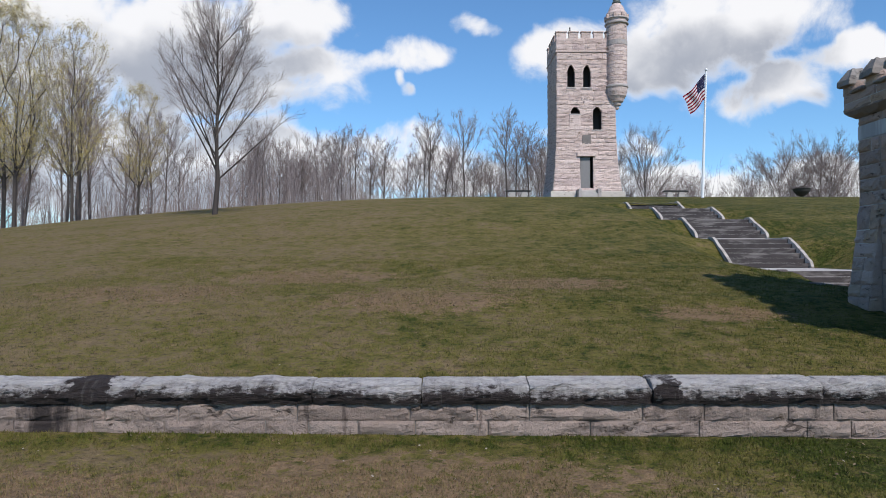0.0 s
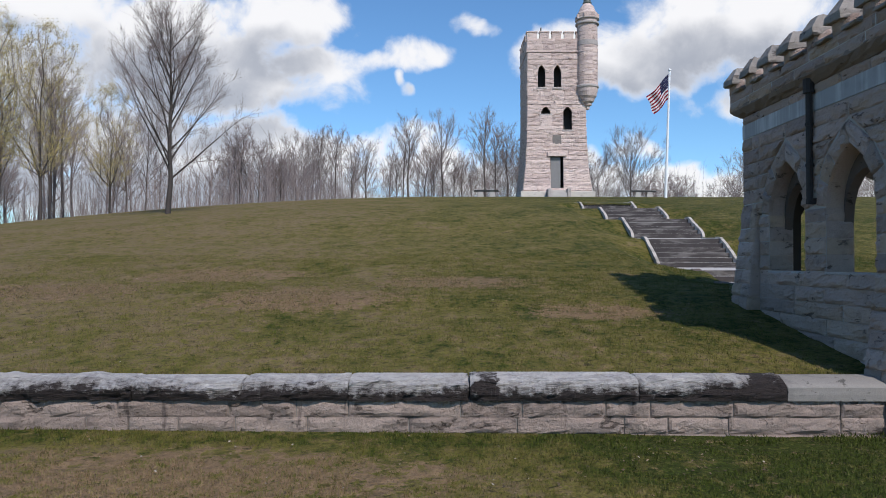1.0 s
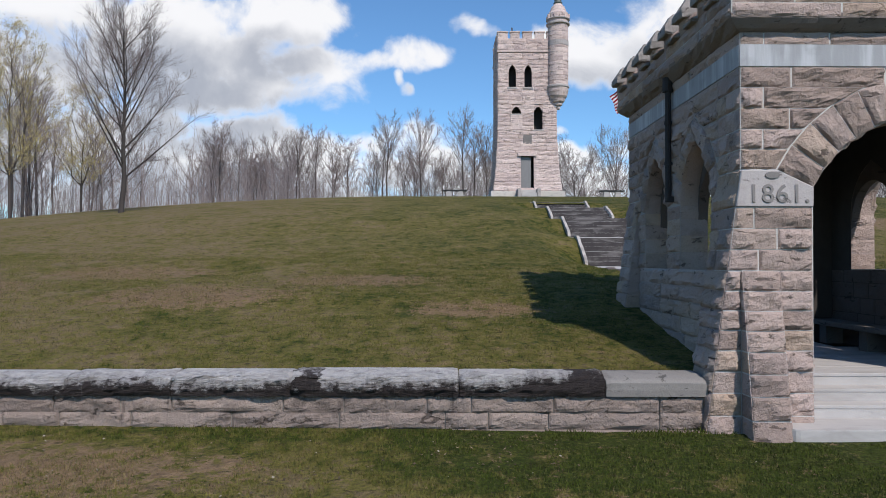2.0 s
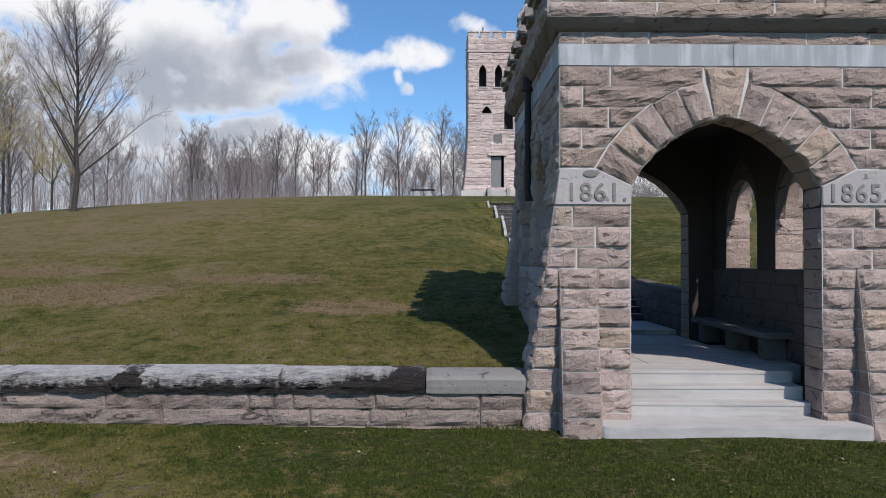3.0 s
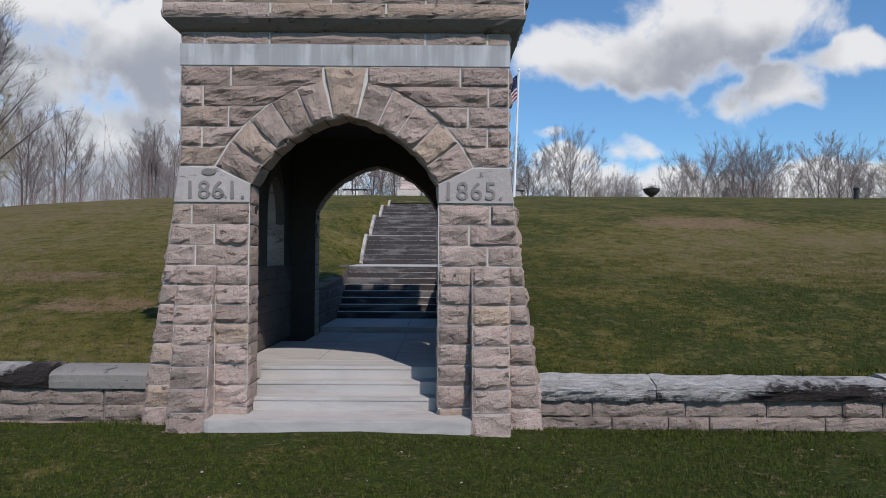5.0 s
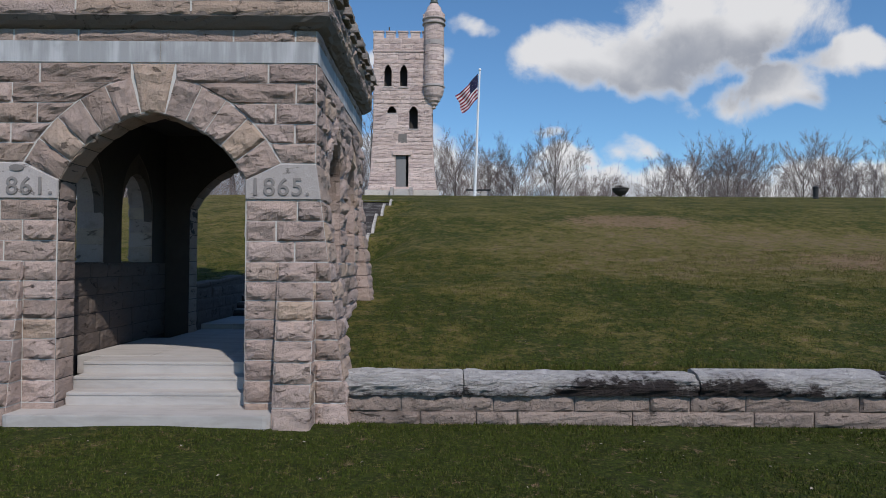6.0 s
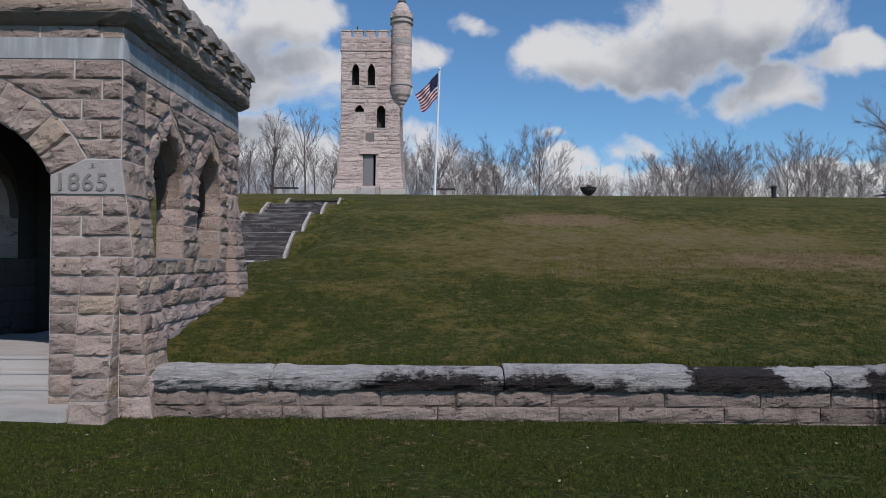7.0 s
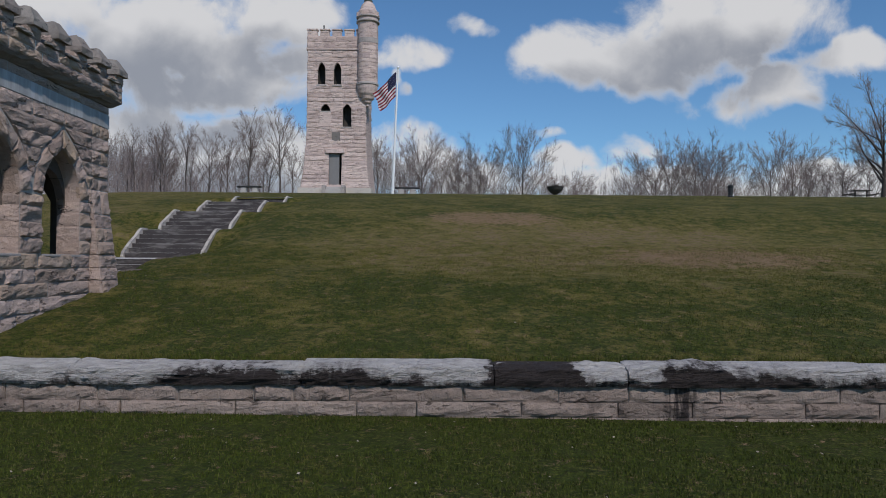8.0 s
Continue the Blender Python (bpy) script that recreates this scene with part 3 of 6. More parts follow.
def build_ground():
    xs = sorted({*[-1500, -700, -350, -200, -120, -80, -60, -45, -35, -28, -22, -18], *[round(-15 + 0.35 * k, 3) for k in range(160)], *[45, 50, 56, 64, 75, 90, 120, 200, 350, 700, 1500],
                 GX - 1.95, GX + 1.95, GX - WALK_IN, GX + WALK_IN})
    ys = sorted({*[-500, -200, -80, -40, -20, -10, -4, 0, 2, 4], *[5 + 0.3 * k for k in range(13)], 8.8, 9.0, 9.12, 9.42, 9.46, *[round(9.7 + 0.4 * k, 3) for k in range(66)], *[37, 38.5, 40, 42, 44, 46, 48, 50, 52, 54, 57, 60, 65, 70, 80, 95, 120, 170, 300, 600, 1200, 2500], 14.2, 35.6})
    vs = [(x, y, ground_z(x, y)) for y in ys for x in xs]
    fs, n = [], len(xs)
    for j in range(len(ys) - 1):
        for i in range(n - 1):
            mx, my = (xs[i] + xs[i + 1]) / 2, (ys[j] + ys[j + 1]) / 2
            if abs(mx - GX) < 1.95 and 9.0 < my < 14.2 or abs(mx - GX) < WALK_IN and 9.0 < my < 35.6:
                continue
            a = j * n + i
            fs.append((a, a + 1, a + n + 1, a + n))
    ob = new("ground", mesh_of("ground", vs, fs, TURF, True))
    tagged(ob, "mown spring lawn and grassy bank with dry brown patches", "ground", "", "structure")


build_ground()

# ---- gateway ----
GY0, GY1 = 8.91, 14.28
HALF = 2.24
OPEN = 1.28
COURSES = [-0.14, 0.30, 0.60, 0.88, 1.16, 1.43, 1.69, 1.95, 2.22, 2.50, 2.78, 3.06, 3.57, 3.84, 4.11, 4.39, 4.67, 4.94]
FLOOR_Z = 0.735
# pointed arch: each half is struck from a centre beyond the middle
ARC_R, ARC_Z, ARC_D, OUT_R = 1.744, 2.554, 0.293, 2.29
ARC_LOW, ARC_TOP = 63.6, 9.67
THICK = 0.46


def flare(z):
    """How far the battered corner stands out at a height."""
    return 0.0 if z >= 3.57 else (0.07 * (3.57 - z) / 0.51 if z > 3.06 else 0.07 + 0.135 * (3.06 - z))


def buttress_out(z):
    return max(0.0, 0.03 + 0.155 * (2.22 - z)) if z <= 2.22 else 0.0


gate = thing("memorial_gateway", (GX, GY0, 0.0), "small castellated gateway of pinkish brown rock-faced stone with an arched passage", "gateway")


def darken_inside(ob):
    """Gives the faces inside the passage pointing darkened to stand in for shade."""
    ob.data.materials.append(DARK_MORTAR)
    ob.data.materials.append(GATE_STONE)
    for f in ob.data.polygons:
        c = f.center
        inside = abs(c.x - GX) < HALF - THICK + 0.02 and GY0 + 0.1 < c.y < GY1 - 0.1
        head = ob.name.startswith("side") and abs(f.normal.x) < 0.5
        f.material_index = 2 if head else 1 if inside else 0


def gate_core():
    """The body of the walls in mortar, with the openings cut through."""
    # front and back wall with arched openings
    for nm, ya, yb in (("front_wall", GY0 + 0.003, GY0 + THICK), ("back_wall", GY1 - THICK, GY1 - 0.003)):
        bm = bmesh.new()
        arc = []
        for k in range(10):
            a = radians(ARC_LOW + (ARC_TOP - ARC_LOW) * k / 9)
            arc.append((ARC_R * math.sin(a) * 1.004 - ARC_D, ARC_Z + ARC_R * math.cos(a) * 1.004))
        arc = [(GX - px, pz) for px, pz in arc] + [(GX + px, pz) for px, pz in reversed(arc[:-1])]
        hw = HALF - 0.003
        left = [(GX - hw - flare(0.0), -0.2), (GX - OPEN - 0.01, -0.2)]
        ring = left + arc + [(GX + OPEN + 0.01, -0.2), (GX + hw + flare(0.0), -0.2), (GX + hw + flare(3.06), 3.06), (GX + hw, 3.57), (GX + hw, 5.42), (GX - hw, 5.42), (GX - hw, 3.57), (GX - hw - flare(3.06), 3.06)]
        polygon_prism(bm, [(x, ya, z) for x, z in ring], (0, yb - ya, 0))
        darken_inside(part(nm, bm, MORTAR, gate))


WINDOWS = ((9.90, 11.20), (11.86, 13.16))
SILL_Z, SPRING_Z, APEX_Z = 2.20, 3.28, 4.25
W_HALF = 0.65
W_D = 0.37


def window_half(z, extra=0.0):
    """Half width of the pointed window, or of its stone surround, at a height."""
    if z <= SPRING_Z:
        return W_HALF
    r = W_HALF + W_D + extra
    q = r * r - (z - SPRING_Z) ** 2
    return max(0.0, math.sqrt(q) - W_D) if q > W_D * W_D else 0.0


gate_core()


def side_core(sx):
    xa, xb = GX + sx * (HALF - 0.003), GX + sx * (HALF - THICK)
    y0, y1 = GY0 + THICK, GY1 - THICK

    def slab(ring):
        bm = bmesh.new()
        polygon_prism(bm, [(xa, y, z) for y, z in ring], (xb - xa, 0, 0))
        darken_inside(part("side_wall", bm, GREY_MORTAR, gate))

    slab([(y0, -0.2), (y1, -0.2), (y1, SILL_Z), (y0, SILL_Z)])
    edges = [y0, WINDOWS[0][0], WINDOWS[0][1], WINDOWS[1][0], WINDOWS[1][1], y1]
    for a, b in ((0, 1), (2, 3), (4, 5)):
        slab([(edges[a], SILL_Z), (edges[b], SILL_Z), (edges[b], SPRING_Z), (edges[a], SPRING_Z)])
    heads = [y0, (WINDOWS[0][1] + WINDOWS[1][0]) / 2, y1]
    for (ya, yb), e0, e1 in zip(WINDOWS, heads, heads[1:]):
        c = (ya + yb) / 2
        zs = [SPRING_Z + (APEX_Z - SPRING_Z) * k / 8 for k in range(9)]
        slab([(e0, SPRING_Z)] + [(c - window_half(z) if k < 8 else c, z) for k, z in enumerate(zs)] + [(c, 5.42), (e0, 5.42)])
        slab([(e1, SPRING_Z), (e1, 5.42), (c, 5.42)] + [(c + window_half(z) if k < 8 else c, z) for k, z in reversed(list(enumerate(zs)))])


for sx in (-1, 1):
    side_core(sx)


def arch_gap(z):
    """Half width taken by the great arch and its ring at a height."""
    if z <= 3.06:
        return OPEN + 0.02 * (3.06 - z) / 3
    q = OUT_R ** 2 - (z - ARC_Z) ** 2
    return math.sqrt(q) - ARC_D if q > 0 else 0.0


# upright joints of the front, course by course: west of the middle, east of it
FRONT_JOINTS = {2.22: (2.01, 1.956), 2.50: (1.758, 1.70), 2.78: (2.066, 1.99), 3.57: (0, 0), 3.84: (1.94, 1.946), 4.11: (1.58, 1.68), 4.39: (1.93, 1.96), 4.67: (1.554, 1.575)}


def face_front(y, ny, key=None):
    """Stones of the front or back, course by course."""
    s = -ny
    for z0, z1 in zip(COURSES, COURSES[1:]):
        for side in (-1, 1):
            if abs(z0 - 3.06) < 0.01:
                continue
            out0, out1 = HALF + flare(z0), HALF + flare(z1)
            in0, in1 = arch_gap(z0), arch_gap(z1)
            if z0 > 4.6:
                in0 = in1 = 0.30
            if z0 < 2.2 and ny < 0:
                pieces = [(OPEN, OPEN, 1.74, 1.74), (2.24, 2.24, out0, out1)]
            else:
                pieces = [(in0, in1, out0, out1)]
            for a0, a1, b0, b1 in pieces:
                lo, hi = max(a0, a1), min(b0, b1)
                cuts = splits(lo, hi, 0.36, 0.80) if hi - lo > 0.62 else [lo, hi]
                if ny < 0 and z0 in FRONT_JOINTS:
                    joint = FRONT_JOINTS[z0][0 if side < 0 else 1]
                    cuts = [lo, joint, hi] if lo + 0.1 < joint < hi - 0.1 else [lo, hi]
                m = len(cuts) - 1
                for i in range(m):
                    l0, l1 = (a0, a1) if i == 0 else (cuts[i], cuts[i])
                    r0, r1 = (b0, b1) if i == m - 1 else (cuts[i + 1], cuts[i + 1])
                    q = [(l0, z0), (r0, z0), (r1, z1), (l1, z1)]
                    pts = [(GX + side * px, y, pz) for px, pz in q]
                    if side * s < 0:
                        pts = [pts[1], pts[0], pts[3], pts[2]]
                    rock("stone", pts, (0, ny, 0), gate, GATE_STONE, 0.05, key=key)
    # ring of wedge stones and the keystone
    for side in (-1, 1):
        for k in range(5):
            a0, a1 = radians(15.2 + 9.68 * k), radians(15.2 + 9.68 * (k + 1))
            q = [(rad * math.sin(a) - ARC_D, ARC_Z + rad * math.cos(a)) for rad, a in ((ARC_R, a0), (ARC_R, a1), (OUT_R, a1), (OUT_R, a0))]
            pts = [(GX + side * px, y, pz) for px, pz in q]
            if side * s < 0:
                pts = [pts[1], pts[0], pts[3], pts[2]]
            rock("voussoir", pts, (0, ny, 0), gate, GATE_STONE, 0.06, key=key)
    q = [(-0.165, 4.25), (0.165, 4.25), (0.30, 4.94), (-0.30, 4.94)]
    pts = [(GX + s * px, y, pz) for px, pz in q]
    rock("keystone", pts, (0, ny, 0), gate, GATE_STONE, 0.055, key=key)
    # bluestone band and the course over it
    bm = boxes((GX - HALF - 0.004, GX + 0.09, min(y, y + ny * 0.015), max(y, y + ny * 0.015), 4.95, 5.24), (GX + 0.10, GX + HALF + 0.004, min(y, y + ny * 0.015), max(y, y + ny * 0.015), 4.95, 5.24))
    part("stone_band", bm, BLUESTONE, gate, "smooth bluish stone band with pale streaks")
    for x0, x1 in zip(*(lambda c: (c, c[1:]))([-HALF, -1.92, -1.036, 1.09, 1.944, HALF])):
        pts = [(GX + s * px, y, pz) for px, pz in ((x0, 5.245), (x1, 5.245), (x1, 5.415), (x0, 5.415))] if s > 0 else [(GX + px, y, pz) for px, pz in ((x1, 5.245), (x0, 5.245), (x0, 5.415), (x1, 5.415))]
        rock("stone", pts, (0, ny, 0), gate, GATE_STONE, 0.022, key=key)


face_front(GY0, -1)
face_front(GY1, 1, "back")
flush_stones("back", gate, "rock-faced stones of the rear wall")


def date_block(side, text):
    ring = [(HALF + flare(3.06), 3.07), (HALF, 3.56), (1.76, 3.56), (1.275, 3.335), (OPEN, 3.07)]
    bm = bmesh.new()
    polygon_prism(bm, [(GX + side * px, GY0 - 0.03, pz) for px, pz in ring], (0, 0.08, 0))
    bmesh.ops.bevel(bm, geom=bm.edges[:], offset=0.012, segments=1, affect="EDGES")
    block = part("date_stone", bm, SMOOTH_STONE, gate, "smooth grey dressed stone with a carved year")
    cu = bpy.data.curves.new("inscription", "FONT")
    cu.body, cu.size, cu.extrude, cu.bevel_depth, cu.align_x, cu.space_character = text, 0.34, 0.008, 0.004, "CENTER", 1.12
    tmp = new("inscription_curve", cu)
    me = bpy.data.meshes.new_from_object(tmp.evaluated_get(bpy.context.evaluated_depsgraph_get()))
    bpy.data.objects.remove(tmp)
    me.materials.append(LETTER)
    ob = child("inscription", me, block, "carved year " + text.strip("."))
    ob.matrix_world = pose(GX + side * 1.75, GY0 - 0.032, 3.13, 90, 0, 0)
    if side < 0:
        bm = bmesh.new()
        polygon_prism(bm, [(GX - 1.83 + 0.10 * math.cos(radians(a)), GY0 - 0.045, 3.49 + 0.045 * math.sin(radians(a))) for a in range(0, 360, 20)], (0, 0.02, 0))
        part("oval_plate", bm, LETTER, block, "small dark oval plate")


# letters stand proud; darker colour imitates shadow in carved strokes
LETTER = rock_material("carved_letter", [(0.185, 0.17, 0.16), (0.225, 0.205, 0.195)], stains=0.2, relief=0.2)
date_block(-1, "1861.")
date_block(1, "1865.")


def buttress(side):
    """A battered pier against the front, in single stones."""
    x0, x1 = GX + side * 2.24, GX + side * 1.74
    x0, x1 = min(x0, x1), max(x0, x1)
    bm = bmesh.new()
    zt = 2.22
    polygon_prism(bm, [(x0 + 0.004, GY0 - buttress_out(-0.1) + 0.004, -0.15), (x0 + 0.004, GY0 - 0.026, zt), (x0 + 0.004, GY0 + 0.05, zt), (x0 + 0.004, GY0 + 0.05, -0.15)], (x1 - x0 - 0.008, 0, 0))
    b = part("buttress", bm, MORTAR, gate)
    levels = [z for z in COURSES if z <= 2.23]
    nrm = Vector((0, -1, 0.155)).normalized()
    for z0, z1 in zip(levels, levels[1:]):
        f0, f1 = GY0 - buttress_out(z0), GY0 - buttress_out(z1)
        rock("stone", [(x0, f0, z0), (x1, f0, z0), (x1, f1, z1), (x0, f1, z1)], nrm, b, GATE_STONE, 0.048)
        rock("stone", [(x0, GY0, z0), (x0, f0, z0), (x0, f1, z1), (x0, GY0, z1)], (-1, 0, 0), b, GATE_STONE, 0.02)
        rock("stone", [(x1, f0, z0), (x1, GY0, z0), (x1, GY0, z1), (x1, f1, z1)], (1, 0, 0), b, GATE_STONE, 0.02)


for side in (-1, 1):
    buttress(side)


def side_face(sx):
    """Stones of one flank: battered corners, pointed windows with their rings."""
    x = GX + sx * HALF
    def lay(q, xs, bulge=0.055, kind="stone", nrm=None):
        pts = [(xv, yv, zv) for (yv, zv), xv in zip(q, xs)]
        if sx < 0:
            pts = [pts[1], pts[0], pts[3], pts[2]]
        rock(kind, pts, nrm or (sx, 0, 0), gate, GATE_STONE, bulge)
    pier = 0.72
    levels = sorted(COURSES + [SPRING_Z])
    for z0, z1 in zip(COURSES, COURSES[1:]):
        e0, e1 = GX + sx * (HALF + flare(z0)), GX + sx * (HALF + flare(z1))
        for ya, yb in ((GY0, GY0 + pier), (GY1 - pier, GY1)):
            if z0 < 0.5 and ya > 10:
                continue
            cuts = [ya, ya + rng.uniform(0.28, 0.45), yb] if rng.random() < 0.45 else [ya, yb]
            for a, b in zip(cuts, cuts[1:]):
                lay([(a, z0), (b, z0), (b, z1), (a, z1)], [e0, e0, e1, e1], 0.05)
    # field between the corner piers
    for z0, z1 in zip(levels, levels[1:]):
        if z1 < 0.6:
            continue
        ends = []
        for ya, yb in WINDOWS:
            c = (ya + yb) / 2
            if z1 <= SILL_Z + 0.03:
                continue
            h0 = window_half(z0 + 0.001, 0.31) if z0 >= SPRING_Z - 0.001 else W_HALF
            h1 = window_half(z1, 0.31) if z1 > SPRING_Z + 0.001 else W_HALF
            ends.append((c - h0, c - h1, c + h0, c + h1))
        left0 = left1 = GY0 + pier
        rows = []
        for a0, a1, b0, b1 in ends:
            rows.append((left0, left1, a0, a1))
            left0, left1 = b0, b1
        rows.append((left0, left1, GY1 - pier, GY1 - pier))
        for a0, a1, b0, b1 in rows:
            if min(b0 - a0, b1 - a1) < 0.08:
                continue
            cuts = splits(0.0, 1.0, 0.8 / (b0 - a0), 1.7 / (b0 - a0)) if b0 - a0 > 1.5 else [0.0, 1.0]
            for f0, f1 in zip(cuts, cuts[1:]):
                lay([(a0 + (b0 - a0) * f0, z0), (a0 + (b0 - a0) * f1, z0), (a1 + (b1 - a1) * f1, z1), (a1 + (b1 - a1) * f0, z1)], [x] * 4, 0.065 if 3.0 < z0 < 3.5 else 0.05)
    # side returns of the battered corners
    for ya, ny in ((GY0 + pier, 1), (GY1 - pier, -1)):
        bm = bmesh.new()
        polygon_prism(bm, [(x - sx * 0.02, ya - ny * 0.01, -0.1), (x + sx * (flare(-0.1) - 0.01), ya - ny * 0.01, -0.1), (x + sx * 0.06, ya - ny * 0.01, 3.06), (x - sx * 0.02, ya - ny * 0.01, 3.5)], (0, -ny * (pier - 0.02), 0))
        part("corner_pier", bm, GATE_STONE, gate)
        for z0, z1 in zip(COURSES[1:10], COURSES[2:11]):
            pts = [(x, ya, z0), (x + sx * flare(z0), ya, z0), (x + sx * flare(z1), ya, z1), (x, ya, z1)]
            if sx * ny > 0:
                pts = [pts[1], pts[0], pts[3], pts[2]]
            rock("stone", pts, (0, ny, 0), gate, GATE_STONE, 0.02)
    for ya, yb in WINDOWS:
        c = (ya + yb) / 2
        for s in (-1, 1):
            zs = [SPRING_Z, SPRING_Z + 0.36, SPRING_Z + 0.68, APEX_Z]
            outs = [SPRING_Z + 0.05, SPRING_Z + 0.50, SPRING_Z + 0.93, 4.62]
            for k in range(3):
                q = [(c + s * window_half(zs[k]), zs[k]), (c + s * window_half(outs[k], 0.30), outs[k]), (c + s * window_half(outs[k + 1], 0.30), outs[k + 1]), (c + s * window_half(zs[k + 1]), zs[k + 1])]
                if s < 0:
                    q = [q[1], q[0], q[3], q[2]]
                lay(q, [x] * 4, 0.07, "voussoir")
        # lower inner head, so that the passage side has a smaller light
        xin = GX + sx * (HALF - THICK)
        for s in (-1, 1):
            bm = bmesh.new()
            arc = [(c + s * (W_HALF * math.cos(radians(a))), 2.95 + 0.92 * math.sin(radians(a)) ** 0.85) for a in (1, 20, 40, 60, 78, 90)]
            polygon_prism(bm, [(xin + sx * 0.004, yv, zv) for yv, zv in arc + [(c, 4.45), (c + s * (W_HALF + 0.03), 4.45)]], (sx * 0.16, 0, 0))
            # head takes the passage stone, with shade in its colour
            part("window_head", bm, DIMMED_STONE, gate)
        # reveals of the opening
        levels = [SILL_Z, 2.5, 2.78, 3.06, SPRING_Z]
        xi = GX + sx * (HALF - THICK)
        for z0, z1 in zip(levels, levels[1:]):
            for yv, ny in ((ya, 1), (yb, -1)):
                pts = [(x, yv, z0), (xi, yv, z0), (xi, yv, z1), (x, yv, z1)]
                if sx * ny < 0:
                    pts = [pts[1], pts[0], pts[3], pts[2]]
                rock("stone", pts, (0, ny, 0), gate, GATE_STONE, 0.02)
        bm = boxes((min(x + sx * 0.03, xi), max(x + sx * 0.03, xi), ya - 0.02, yb + 0.02, SILL_Z - 0.03, SILL_Z + 0.012), bevel=0.006)
        part("window_sill", bm, SMOOTH_STONE, gate)
    bm = boxes((min(x, x + sx * 0.015), max(x, x + sx * 0.015), GY0, GY1, 4.95, 5.24))
    part("stone_band", bm, BLUESTONE, gate, "smooth bluish stone band with pale streaks")
    for a, b in zip(*(lambda c: (c, c[1:]))(splits(GY0, GY1, 0.6, 1.2))):
        lay([(a, 5.245), (b, 5.245), (b, 5.415), (a, 5.415)], [x] * 4, 0.035)


for sx in (-1, 1):
    side_face(sx)


def jambs():
    """Stones lining the two great openings."""
    for ya, yb in ((GY0, GY0 + THICK), (GY1 - THICK, GY1)):
        for z0, z1 in zip(COURSES[:11] + [3.06], COURSES[1:12] + [3.33]):
            for s in (-1, 1):
                x = GX + s * OPEN
                pts = [(x, ya, z0), (x, yb, z0), (x, yb, z1), (x, ya, z1)]
                if s > 0:
                    pts = [pts[1], pts[0], pts[3], pts[2]]
                rock("stone", pts, (-s, 0, 0), gate, GATE_STONE, 0.022, key=None if ya < 10 else "lining")
        for k in range(12):
            s, k = (-1, k) if k < 6 else (1, k - 6)
            a0, a1 = (radians(ARC_TOP + (ARC_LOW - ARC_TOP) * v / 6) for v in ((k, k + 1) if s > 0 else (k + 1, k)))
            p0 = (GX + s * (ARC_R * math.sin(a0) - ARC_D), ARC_Z + ARC_R * math.cos(a0))
            p1 = (GX + s * (ARC_R * math.sin(a1) - ARC_D), ARC_Z + ARC_R * math.cos(a1))
            am = (a0 + a1) / 2
            rock("voussoir", [(p0[0], ya, p0[1]), (p1[0], ya, p1[1]), (p1[0], yb, p1[1]), (p0[0], yb, p0[1])], (-s * math.sin(am), 0, -math.cos(am)), gate, GATE_STONE, 0.03, key="lining")
    for sx in (-1, 1):
        x = GX + sx * (HALF - THICK)
        levels = [FLOOR_Z, 1.05, 1.36, 1.66, 1.95, 2.19]
        for z0, z1 in zip(levels, levels[1:]):
            for a, b in zip(*(lambda c: (c, c[1:]))(splits(GY0 + THICK, GY1 - THICK, 0.45, 0.9))):
                pts = [(x, a, z0), (x, b, z0), (x, b, z1), (x, a, z1)]
                if sx > 0:
                    pts = [pts[1], pts[0], pts[3], pts[2]]
                rock("stone", pts, (-sx, 0, 0), gate, DIMMED_STONE, 0.03, key="inner")


jambs()
flush_stones("lining", gate, "stones lining the arches")
flush_stones("inner", gate, "stones of the passage walls, darkened for shade")


